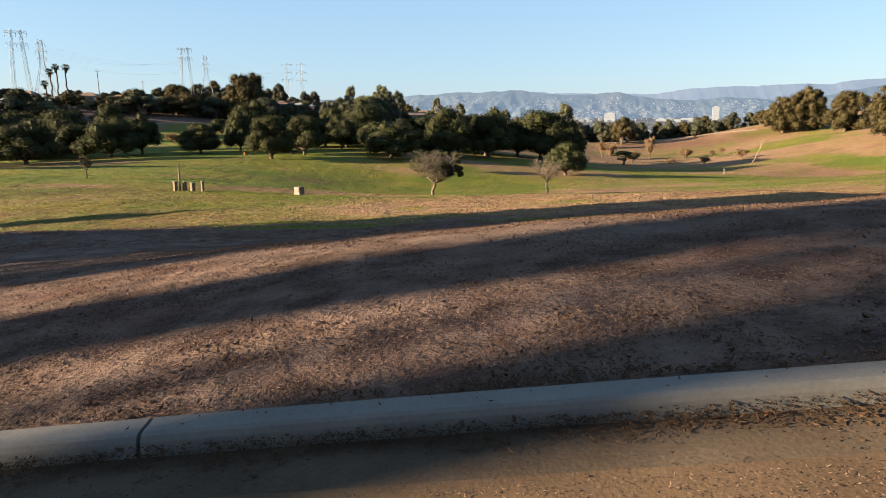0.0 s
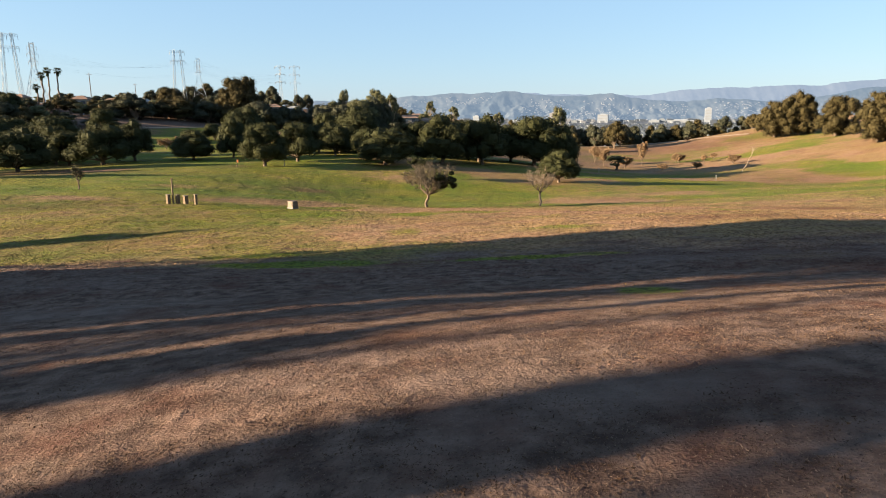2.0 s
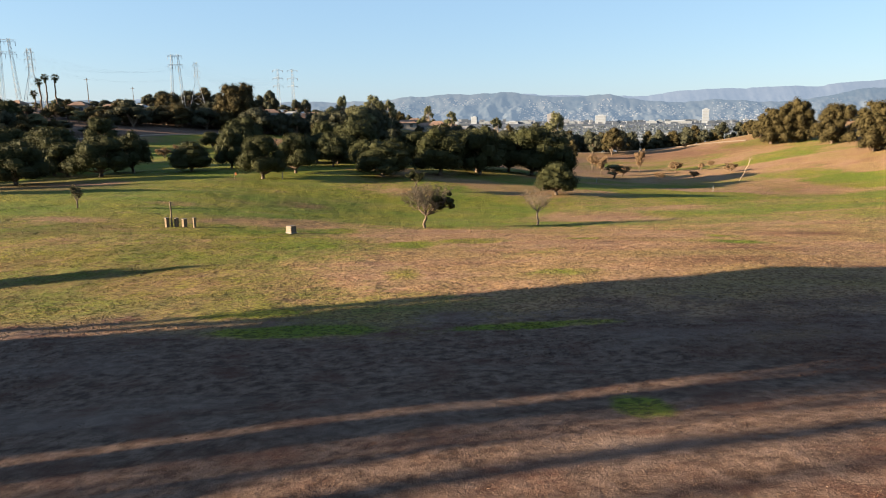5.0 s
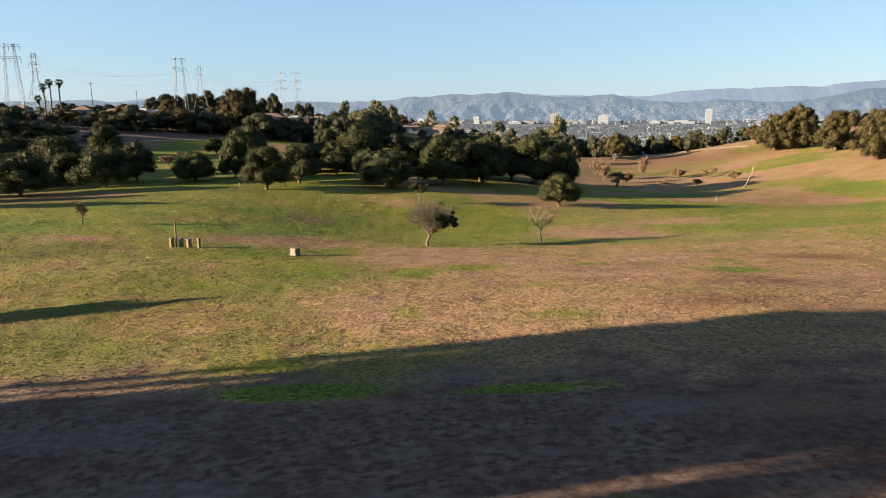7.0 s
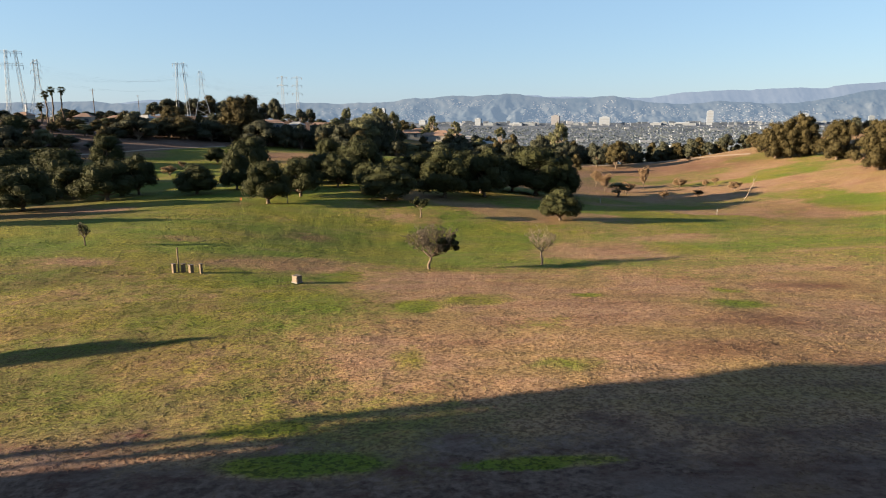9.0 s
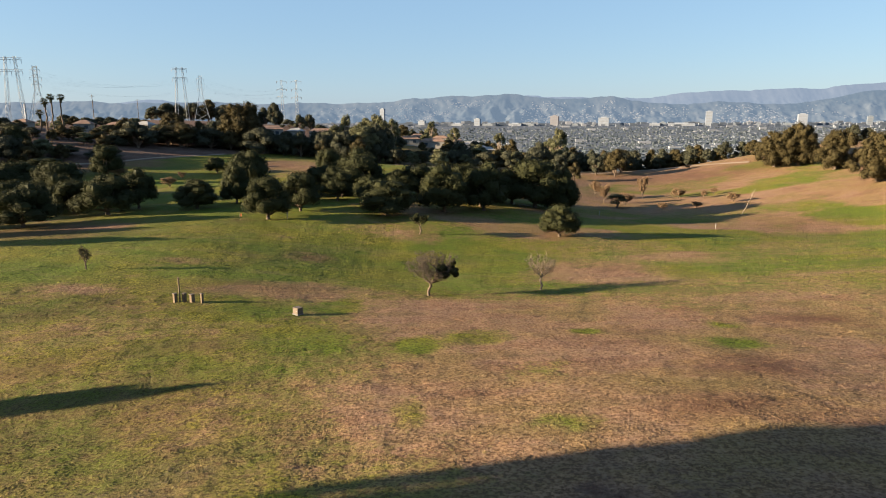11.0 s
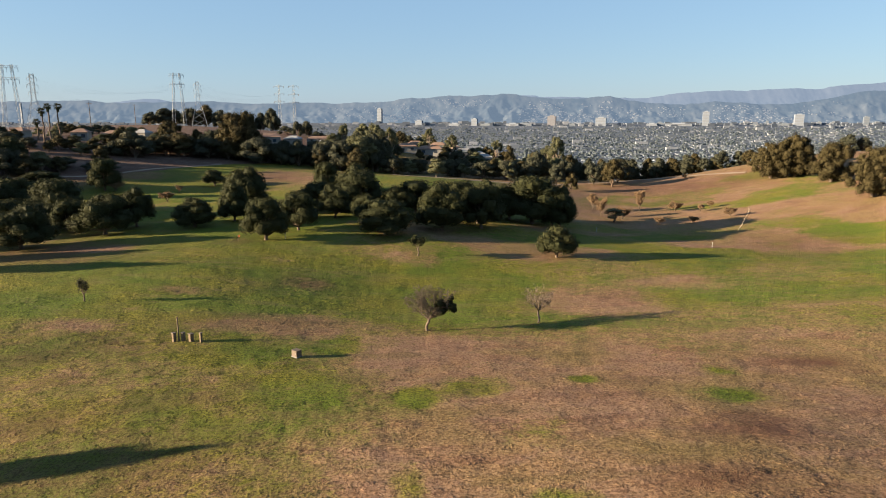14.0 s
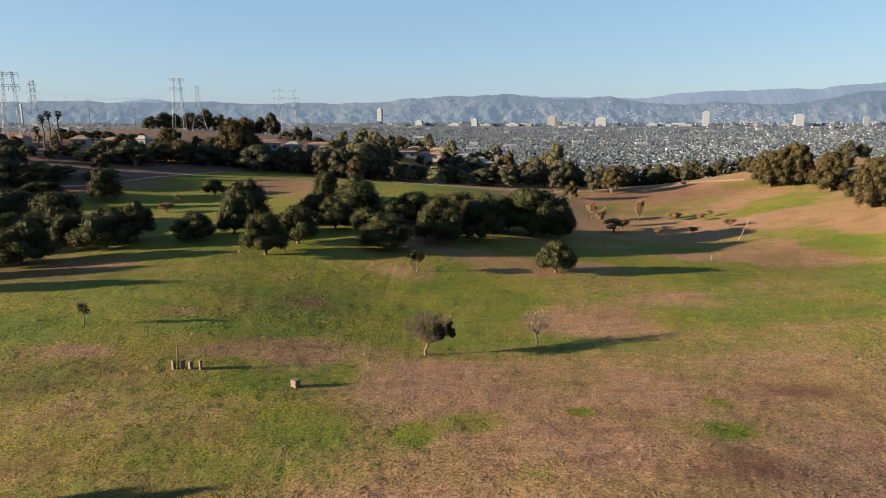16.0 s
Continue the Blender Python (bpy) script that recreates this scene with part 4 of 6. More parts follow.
plant("olive", -72.6, 292.1, 5.5, 4.5)
plant("grey", -87.6, 295.4, 6.5, 4.4)
plant("dark", -80.0, 259.3, 10.2, 7.7)
plant("olive", -106.3, 232.6, 4.0, 3.1)
plant("dark", -111.2, 251.7, 4.2, 2.4)
plant("dark", -86.7, 254.1, 7.1, 4.8)
plant("grey", -96.2, 260.3, 5.4, 3.5)
plant("olive", -71.2, 281.9, 7.6, 6.3)
plant("grey", -87.7, 247.5, 6.3, 4.2)
plant("olive", -76.8, 282.5, 3.5, 2.2)
plant("grey", -70.1, 262.9, 6.8, 4.0)
plant("grey", -97.1, 293.2, 3.9, 2.9)
plant("olive", -98.4, 253.1, 5.5, 3.9)
plant("grey", -89.4, 280.8, 5.0, 3.2)
plant("dark", -55.9, 266.4, 5.3, 4.3)
plant("olive", -101.9, 233.3, 5.1, 3.7)
plant("grey", -66.7, 266.3, 6.1, 4.9)
plant("dark", -93.5, 254.0, 7.6, 5.0)
plant("grey", -81.5, 292.3, 3.2, 1.9)
plant("dark", -85.3, 265.4, 4.0, 3.2)
plant("olive", -77.0, 264.4, 7.4, 4.8)
plant("olive", -110.7, 231.6, 3.3, 1.9)
plant("dark", -55.2, 256.4, 6.2, 4.9)
plant("dark", -78.2, 290.4, 9.0, 6.1)
plant("olive", -75.8, 277.0, 5.6, 4.2)
plant("olive", -98.7, 245.4, 4.6, 3.2)
plant("dark", -90.0, 274.5, 5.8, 4.0)
plant("grey", -103.2, 258.7, 6.6, 5.4)
plant("dark", -74.2, 273.6, 5.0, 3.2)
plant("dark", -106.9, 244.1, 4.4, 2.7)
plant("olive", -45.6, 264.4, 6.6, 5.1)
plant("dark", -103.2, 281.4, 4.1, 2.9)
plant("olive", -80.1, 279.3, 8.1, 6.1)
plant("olive", -103.4, 239.5, 8.3, 6.0)
plant("olive", -30.6, 253.1, 7.5, 6.3)
plant("dark", -74.7, 269.8, 9.0, 6.8)
plant("olive", -109.9, 281.6, 4.8, 3.2)
plant("dark", -91.5, 294.2, 4.2, 3.2)
plant("olive", -38.1, 270.9, 7.8, 4.6)
plant("dark", -113.5, 261.2, 4.3, 3.2)
plant("dark", -59.7, 246.2, 10.5, 8.7)
plant("olive", -64.2, 257.8, 6.4, 3.7)
plant("olive", -95.9, 256.6, 8.8, 5.4)
plant("olive", -103.4, 264.5, 4.3, 2.8)
plant("grey", -90.5, 260.4, 5.8, 3.4)
plant("dark", -79.3, 248.2, 8.5, 7.2)
plant("olive", -119.9, 285.4, 3.8, 2.7)
plant("grey", -99.8, 275.2, 4.9, 2.9)
plant("grey", -119.2, 276.0, 3.2, 1.8)
plant("dark", -98.7, 231.1, 9.3, 7.4)
plant("dark", -36.4, 279.3, 6.5, 5.1)
plant("dark", -36.3, 254.0, 8.6, 5.3)
plant("olive", -102.2, 254.5, 5.7, 3.7)
plant("olive", -118.3, 257.7, 4.2, 3.1)
plant("olive", -67.0, 255.8, 5.8, 4.6)
plant("olive", -64.1, 253.8, 6.7, 3.5)
plant("olive", -61.2, 251.3, 8.1, 4.1)
plant("dark", -58.3, 249.5, 7.6, 3.7)
plant("dark", -55.4, 253.1, 7.9, 4.1)
plant("dark", -52.5, 246.8, 8.4, 4.2)
plant("dark", -49.6, 255.7, 7.9, 3.6)
plant("dark", -46.7, 249.0, 9.2, 4.4)
plant("dark", -43.8, 255.4, 7.4, 4.7)
plant("dark", -40.9, 255.3, 8.0, 4.7)
plant("dark", -38.0, 246.2, 9.8, 4.2)
plant("dark", -35.1, 252.9, 9.4, 4.3)
plant("dark", -32.2, 255.3, 11.0, 4.1)
plant("dark", -29.3, 255.6, 11.4, 3.6)
plant("dark", -26.4, 254.7, 9.2, 3.4)
plant("dark", -176.2, 436.3, 7.5, 5.0)
plant("olive", -165.5, 435.5, 9.5, 6.7)
plant("olive", -154.7, 425.4, 9.1, 5.8)
plant("dark", -146.1, 423.3, 7.5, 6.2)
plant("olive", -136.6, 425.4, 10.8, 5.9)
plant("dark", -131.3, 437.4, 9.4, 5.4)
plant("dark", -121.0, 427.9, 8.5, 6.6)
plant("olive", -110.0, 423.2, 9.3, 6.2)
plant("dark", -103.8, 430.6, 10.6, 5.4)
plant("olive", -94.5, 424.6, 13.0, 6.5)
plant("dark", -119, 177, 9.5, 5.5)
plant("oak", -126, 186, 10.5, 6.0)
plant("dark", -113, 170, 8.0, 4.8)
plant("dark", -134, 196, 10.0, 6.0)
plant("oak", -121, 200, 8.0, 5.0)
plant("olive", -127, 208, 6.5, 4.6)
plant("dark", -131, 226, 4.2, 3.8)
plant("grey", -113, 224, 4.5, 3.6)
plant("dark", -140, 233, 4.5, 4.2)
plant("dark", -147, 240, 4.0, 4.0)
plant("olive", -151, 252, 4.0, 4.0)
plant("dark", -158, 254, 4.6, 4.4)
plant("dark", -163, 250, 5.0, 4.6)
plant("dark", -170, 256, 5.0, 5.0)
plant("dark", -106, 232, 5.4, 4.2)
plant("olive", -99, 238, 6.2, 4.6)
plant("dark", -128, 238, 4.0, 3.6)
plant("dark", -12.0, 301.3, 6.0, 4.2)
plant("olive", -1.5, 299.7, 4.6, 2.6)
plant("olive", 9.5, 304.0, 6.2, 3.8)
plant("dark", 15.5, 300.4, 7.0, 4.6)
plant("grey", 24.5, 306.6, 7.4, 5.3)
plant("grey", 33.5, 300.4, 6.4, 4.7)
plant("grey", 37.0, 306.8, 4.6, 2.7)
plant("grey", 44.0, 301.2, 7.6, 5.5)
plant("grey", 52.0, 299.0, 7.2, 4.8)
plant("olive", -26.0, 303.6, 7.0, 4.1)
plant("olive", -40.0, 301.1, 5.5, 4.1)
plant("gum", 14.0, 318.0, 13.0, 3.2)
plant("gum", 36.0, 326.0, 15.0, 3.4)
plant("gum", -21.0, 300.0, 14.0, 3.4)
plant("gum", 3.0, 330.0, 13.0, 3.0)
plant("dark", -151.0, 300.2, 3.3, 2.6)
plant("grey", -152.2, 284.8, 4.1, 3.5)
plant("grey", -128.2, 297.1, 4.0, 3.2)
plant("grey", -164.7, 266.8, 3.6, 3.4)
plant("grey", -122.2, 258.7, 4.4, 4.0)
plant("dark", -141.1, 285.7, 3.8, 3.4)
plant("olive", -123.1, 297.3, 4.5, 4.0)
plant("grey", -130.4, 255.8, 3.1, 2.9)
plant("grey", -107.9, 267.7, 3.5, 2.8)
plant("olive", -115.6, 258.7, 4.2, 4.1)
plant("olive", -110.3, 278.2, 3.2, 2.7)
plant("olive", -147.2, 285.5, 5.0, 4.2)
plant("dark", -158.3, 298.8, 5.1, 4.1)
plant("grey", -115.4, 268.4, 2.8, 2.4)
plant("grey", -154.8, 274.9, 3.3, 2.9)
plant("dark", -139.1, 257.8, 2.9, 2.2)
plant("olive", -122.2, 290.7, 4.3, 4.1)
plant("dark", -132.7, 288.0, 5.5, 4.3)
plant("grey", -146.2, 269.6, 3.5, 2.8)
plant("olive", -108.2, 255.6, 4.7, 3.8)
plant("olive", -102.0, 275.2, 3.0, 2.6)
plant("grey", -142.2, 264.8, 3.2, 2.5)
# the dry hill to the east of the lawn
plant("dense", 115.4, 217.0, 12.6, 6.6, group="trees on the dry hill")
plant("dense", 121.1, 213.0, 14.2, 6.5, group="trees on the dry hill")
plant("dense", 121.4, 194.0, 12.6, 6.3, group="trees on the dry hill")
plant("dense", 112.5, 162.0, 13.2, 7.1, group="trees on the dry hill")
plant("olive", 120.5, 235.0, 7.8, 4.4)
plant("olive", 130.9, 225.0, 8.3, 4.5)
plant("dark", 126.5, 262.0, 6.7, 3.8)
plant("dark", 118.5, 262.0, 8.1, 4.6)
plant("dark", 111.9, 262.0, 6.3, 3.5)
plant("dark", 106.2, 265.0, 8.7, 4.9)
plant("dark", 102.5, 270.0, 7.5, 4.2)
plant("olive", 126.5, 255.0, 6.1, 3.4)
plant("dark", 100.1, 290.0, 11.0, 5.3)
plant("dark", 91.2, 290.0, 10.9, 5.2)
plant("dark", 168.1, 260.0, 8.2, 4.6)
plant("dense", 140.3, 190.0, 9.1, 9.1)
plant("dark", 175.0, 260.0, 6.9, 3.9)
plant("dark", 82.7, 270.0, 7.0, 3.6)
plant("rust", 47.8, 185.0, 6.5, 2.5)
plant("rust", 60.9, 184.0, 8.8, 1.8)
plant("rust", 70.4, 182.0, 4.0, 2.2)
plant("rust", 80.7, 183.0, 2.9, 1.2)
plant("rust", 78.0, 165.0, 3.4, 1.9)
plant("rust", 58.8, 162.0, 2.6, 1.5)
plant("rust", 67.0, 161.0, 2.5, 1.8)
plant("rust", 75.9, 178.0, 3.1, 1.3)
plant("rust", 94.9, 238.0, 2.4, 1.3)
plant("rust", 47.6, 175.0, 6.8, 2.0)
plant("sparse", 48.5, 166.0, 4.0, 3.4)
plant("rust", 51.9, 170.0, 4.8, 2.3)
# young and wispy trees between the oaks
plant("rust", -63.4, 165.0, 3.7, 2.3)
plant("rust", -87.8, 180.0, 3.1, 1.7)
plant("rust", -81.7, 178.0, 3.5, 2.9)
plant("rust", -65.0, 178.0, 2.8, 1.3)

# ---- trees beside the road, out of sight, that shade the foreground ----


def beside(s, x, tall, wide, key="column"):
    """A tree whose shadow lies along the line that passes the road at s."""
    return plant(key, x, s + 0.182 * x, tall, wide, "tall dark tree beside the road")


for s, x, tall, wide in ((1.9, -32, 20, 0.5), (1.9, -38, 20, 0.46), (3.8, -34, 20, 1.12), (3.8, -41, 21, 1.1), (7.3, -34, 9.2, 1.5), (10.95, -40, 21, 0.75), (12.8, -38, 20, 0.5),
                         (14.9, -44, 21, 1.5), (13.4, -52, 22, 0.4), (16.0, -42, 21, 1.9), (17.6, -48, 22, 2.4), (19.9, -40, 21, 2.3), (21.3, -54, 22, 1.9), (18.6, -36, 20, 1.6),
                         (-1.7, -26, 13, 1.8), (-5, -28, 14, 3.0), (-11, -30, 14, 4.0),
                         (7.9, -46, 21, 0.42), (6.4, -48, 21, 0.22), (9.2, -47, 20, 0.24), (11.9, -50, 22, 0.3), (14.1, -60, 24, 1.2), (15.4, -64, 24, 1.8), (12.5, -62, 24, 0.6), (11.1, -66, 24, 0.5)):
    beside(s, x, tall, wide)
for s, x, tall, wide in ((9.8, -64, 24, 0.5), (13.0, -66, 24, 0.9), (8.7, -44, 11.5, 0.6), (10.5, -60, 19, 0.5), (12.3, -58, 21, 0.8), (5.5, -44, 11, 0.35), (6.7, -50, 14, 0.4)):
    beside(s, x, tall, wide, "sparse")
beside(2.6, -42, 17.2, 0.62, "crowned")
beside(22.9, -58, 20, 2.0, "crowned")
beside(24.0, -70, 21.5, 1.7, "crowned")
# broad trees added out of view, across the road and right, that take away part of the sky's light
for x, y, tall, wide in ((-34, -24, 17, 8), (-18, -27, 18, 8), (-2, -25, 17, 8), (14, -26, 18, 8), (30, -24, 17, 8), (44, -14, 17, 8), (52, 0, 17, 8), (56, 15, 15, 7)):
    plant("dark", x, y, tall, wide, "unseen broad dark tree that blocks sky light")
# unseen trees left of the view, placed to shade the lawn and slope
beside(40.9, -46, 8.0, 2.3, "oak")
for x, y in ((-86, 99), (-82, 89), (-96, 108), (-104, 96)):
    plant("oak", x, y, 9.6, 4.4)
for x, y, tall in ((-124, 162, 16), (-131, 174, 18), (-139, 187, 18), (-147, 200, 17), (-155, 213, 17)):
    plant("column", x, y, tall, 3.4, "tall dark tree on the hillside")
for x, y in ((-108, 128), (-114, 141), (-121, 152), (-101, 117), (-130, 163), (-97, 108), (-138, 172)):
    plant("oak", x, y, 10.5, 4.2)
for x, y in ((-152, 178), (-140, 165), (-150, 190), (-165, 226)):
    plant("dark", x, y, 13, 6.0, "tall dark tree on the hillside")

# ---- the small trees on the lawn ----


def lone(name, x, y, wood, green, bark, leafy, label, turn=0.0, sink=0.05):
    ob = root(name, x, y, height(x, y) - sink, turn)
    new("trunk", wood.mesh("trunk", bark, True)).parent = ob
    if green.f:
        new("crown", green.mesh("crown", leafy)).parent = ob
    return tagged(ob, label, "tree")


HALF_LEAF = foliage("half_withered_leaf", (0.034, 0.036, 0.02), (0.085, 0.078, 0.045), (0.062, 0.056, 0.033), 0.2)
TWIG = plain("grey_twig", (0.128, 0.096, 0.076), (0.216, 0.168, 0.132), 4.0, 0.95, 0.1, 0.4, 0.01)
PINK_LEAF = foliage("withered_leaf", (0.045, 0.04, 0.03), (0.11, 0.0925, 0.07), (0.0775, 0.0663, 0.0513), 0.2)
w, g = twig_tree(3, 4.6, 3.0, 0.13, 9, 5200, 0.09, 0.28, 0.25)
half = lone("half_leafed_tree", 0.1, 68.0, w, g, BARK, PINK_LEAF, "small spreading tree, half bare twigs, half dark green leaves")
rng = random.Random(41)
side_wood, clump = Soup(), Soup()
for k in range(16):
    at = Vector((rng.uniform(0.9, 2.9), rng.uniform(-1.0, 1.0), rng.uniform(2.1, 3.6)))
    size = rng.uniform(0.28, 0.5)
    crown(clump, [(at, Vector((size, size, size * 0.8)))], 0.1, 420, rng, 0.25)
    limb(side_wood, Vector((0.3, 0, 1.35)), at, 0.05, 0.015, rng, 0.1, 4, 5)
new("limb", side_wood.mesh("limb", BARK, True)).parent = half
tagged(new("leafy_bough", clump.mesh("leafy_bough", OAK_LEAF)), "dark green leaves").parent = half
w, g = twig_tree(8, 4.3, 2.3, 0.10, 9, 900, 0.07, 0.34)
lone("bare_tree", 12.6, 71.5, w, g, TWIG, PINK_LEAF, "small bare tree with grey twigs on the lawn")
w, g = twig_tree(12, 3.7, 0.95, 0.08, 5, 620, 0.11, 0.22)
lone("young_tree", -39.4, 76.0, w, g, BARK, HALF_LEAF, "thin young tree with few leaves on the lawn")
w, g = twig_tree(15, 4.0, 1.7, 0.11, 5, 2600, 0.17, 0.36)
lone("small_oak_tree", -1.1, 110.5, w, g, BARK, OAK_LEAF, "small green oak with a thin bent trunk")

# ---- utilities on the lawn ----


def cabinet(x, y, turn):
    """A low steel controller box on a slab."""
    ob = root("utility_cabinet", x, y, height(x, y), turn)
    bm = bmesh.new()
    box(bm, (0.8, 0.66, 0.1), (0, 0, 0.03), bevel=0.015)
    part("slab", bm, CONCRETE, ob, "pale concrete slab")
    bm = bmesh.new()
    box(bm, (0.7, 0.56, 0.5), (0, 0, 0.33), bevel=0.02)
    part("body", bm, CABINET, ob)
    bm = bmesh.new()
    box(bm, (0.74, 0.6, 0.05), (0, 0, 0.605), bevel=0.02)
    part("lid", bm, CABINET, ob)
    bm = bmesh.new()
    box(bm, (0.58, 0.02, 0.4), (0, -0.291, 0.33), bevel=0.006)
    door = part("door", bm, CABINET, ob)
    bm = bmesh.new()
    box(bm, (0.03, 0.03, 0.12), (0.22, -0.315, 0.36), bevel=0.006)
    part("handle", bm, STEEL, door, "steel handle")
    return tagged(ob, "beige steel utility cabinet on a concrete slab", "utility box")


cabinet(-11.35, 56.5, -40)
POST_GROUP = "posts of the valve station"


def short_post(x, y, tall, thick):
    ob = root("valve_post", x, y, height(x, y), -35)
    bm = bmesh.new()
    box(bm, (thick, thick, tall + 0.2), (0, 0, tall / 2 - 0.1), bevel=0.02)
    part("shaft", bm, WOOD, ob)
    bm = bmesh.new()
    box(bm, (thick + 0.08, thick + 0.08, 0.06), (0, 0, tall + 0.02), bevel=0.015)
    part("cap", bm, CABINET, ob, "pale cap")
    return tagged(ob, "short weathered wooden post with a pale cap", "post", POST_GROUP)


for x, y, tall, thick in ((-23.75, 61.3, 0.8, 0.3), (-22.95, 61.5, 0.78, 0.3), (-22.2, 61.4, 0.72, 0.36), (-21.2, 61.2, 0.85, 0.22)):
    short_post(x, y, tall, thick)


def tall_post(x, y, tall):
    ob = root("marker_pole", x, y, height(x, y))
    bm = bmesh.new()
    rod(bm, (0, 0, -0.2), (0, 0, tall), 0.08, 0.07, 10)
    part("shaft", bm, WOOD, ob)
    bm = bmesh.new()
    box(bm, (0.2, 0.16, 0.18), (0, 0, tall + 0.07), bevel=0.03)
    part("head", bm, WOOD, ob, "weathered wooden head")
    return tagged(ob, "weathered wooden pole with a block head", "pole")


tall_post(-23.35, 61.4, 2.2)


def tee_marker(x, y, tall):
    ob = root("lawn_stake", x, y, height(x, y))
    bm = bmesh.new()
    rod(bm, (0, 0, -0.1), (0, 0, tall), 0.06, 0.05, 8)
    box(bm, (0.22, 0.05, 0.28), (0, 0, tall - 0.1), bevel=0.01)
    part("stake", bm, STUCCO, ob)
    return tagged(ob, "white marker stake in the grass", "marker", "markers on the lawn")


ORANGE = plain("orange_flag", (0.42, 0.13, 0.04), (0.55, 0.2, 0.07), 3.0, 0.7, 0.2)


def flag_stake(x, y):
    ob = root("flag_stake", x, y, height(x, y))
    bm = bmesh.new()
    rod(bm, (0, 0, -0.1), (0, 0, 1.2), 0.04, 0.035, 8)
    part("stake", bm, WOOD, ob)
    bm = bmesh.new()
    box(bm, (0.34, 0.03, 0.5), (0.16, 0, 0.92), bevel=0.01)
    part("flag", bm, ORANGE, ob, "small orange cloth")
    return tagged(ob, "wooden stake with an orange flag on bare soil", "marker")


flag_stake(-32.5, 115.2)
for x, y in ((-24.9, 118.0), (57.5, 128.5), (38.5, 145.0)):
    tee_marker(x, y, 1.1)


def leaning_trunk(x, y, reach):
    ob = root("leaning_trunk", x, y, height(x, y))
    s = Soup()
    rng = random.Random(2)
    limb(s, Vector((-0.2, 0, -0.3)), Vector(reach), 0.08, 0.03, rng, 0.05, 8, 7)
    limb(s, Vector(reach) * 0.7, Vector((reach[0] * 0.75, 0.3, reach[2] * 0.95)), 0.07, 0.03, rng, 0.06, 4, 5)
    limb(s, Vector(reach) * 0.8, Vector((reach[0] * 1.2, 0.2, reach[2] * 0.9)), 0.06, 0.02, rng, 0.06, 4, 5)
    new("trunk", s.mesh("trunk", PALE_BARK, True)).parent = ob
    return tagged(ob, "bare pale dead trunk leaning over the slope", "dead tree")


leaning_trunk(71.9, 147.2, (2.4, 0, 5.7))

# ---- the road's edge ----


def kerb():
    """Poured kerb in lengths with open joints, a gutter pan and the dusty road."""
    holder = root("kerb", 0, 0, 0)
    tagged(holder, "pale concrete kerb with leaf litter along its foot", "kerb", kind="structure")
    x = -41.9
    while x < 40:
        x1 = x + 4.55
        bm = bmesh.new()
        cols = np.linspace(x + 0.007, x1 - 0.007, 7)
        prof = ((0.0, -0.3), (0.0, 0.012), (-0.01, 0.018), (-0.108, 0.014), (-0.124, 0.006), (-0.133, -0.012), (-0.146, -0.12))
        last = None
        ends = []
        for c in cols:
            zc = height(c, kerb_y(c) + 0.02)
            row = [bm.verts.new((c, kerb_y(c) + dy, zc + dz)) for dy, dz in prof]
            if last:
                for i in range(len(row) - 1):
                    bm.faces.new((last[i], row[i], row[i + 1], last[i + 1]))
            last = row
            ends.append(row)
        bm.faces.new(ends[0])
        bm.faces.new(list(reversed(ends[-1])))
        bmesh.ops.recalc_face_normals(bm, faces=bm.faces)
        part("kerb_stone", bm, CONCRETE, holder)
        x = x1
    return holder


kerb()


def strip(name, x0, x1, nx, y0, y1, ny, drop0, drop1, material, label, rough=0.0):
    """A ribbon of paving along the kerb, from y0 to y1 nearer than it."""
    u, v = np.meshgrid(np.linspace(0, 1, nx), np.linspace(0, 1, ny))
    x = (x0 + (x1 - x0) * (0.5 + 0.5 * np.sign(2 * u - 1) * np.abs(2 * u - 1) ** 2.2)).ravel()
    d = (y0 + (y1 - y0) * v ** 1.5).ravel()
    y = kerb_y(x) - d
    base = heights(x, kerb_y(x) + 0.02)
    z = base - drop0 - (drop1 - drop0) * v.ravel() + rough * (wave(x, y, 0.5, 21) + 0.6 * wave(x, y, 0.13, 22))
    ob = sheet(name, np.stack([x, y, z], 1), grid_faces(ny, nx), material)
    return tagged(ob, label, "road", kind="structure")


strip("gutter", -60, 60, 160, 0.13, 0.47, 6, 0.062, 0.06, GUTTER, "worn concrete gutter pan full of dust", 0.001)
strip("road", -60, 60, 300, 0.42, 9.0, 60, 0.052, 0.02, DUSTY, "old asphalt road covered with brown dust", 0.002)


def path(name, points, wide, material, label):
    """A footpath laid over the ground through a few turning points."""
    p = np.array(points, float)
    t = np.concatenate([[0], np.cumsum(np.hypot(*np.diff(p, axis=0).T))])
    s = np.arange(0, t[-1], 1.5)
    x, y = np.interp(s, t, p[:, 0]), np.interp(s, t, p[:, 1])
    if len(s) > 25:
        kern = np.hanning(17) / np.hanning(17).sum()
        x, y = (np.convolve(np.pad(q, 8, mode="edge"), kern, "valid") for q in (x, y))
    dx, dy = np.gradient(x), np.gradient(y)
    n = np.hypot(dx, dy)
    nx, ny = -dy / n, dx / n
    rows = []
    for k in np.linspace(-0.5, 0.5, 5):
        qx, qy = x + nx * wide * k, y + ny * wide * k
        rows.append(np.stack([qx, qy, heights(qx, qy) + 0.16 - 0.1 * abs(2 * k) ** 4], 1))
    ob = sheet(name, np.concatenate(rows), grid_faces(5, len(s)), material)
    return tagged(ob, label, "path", kind="structure")


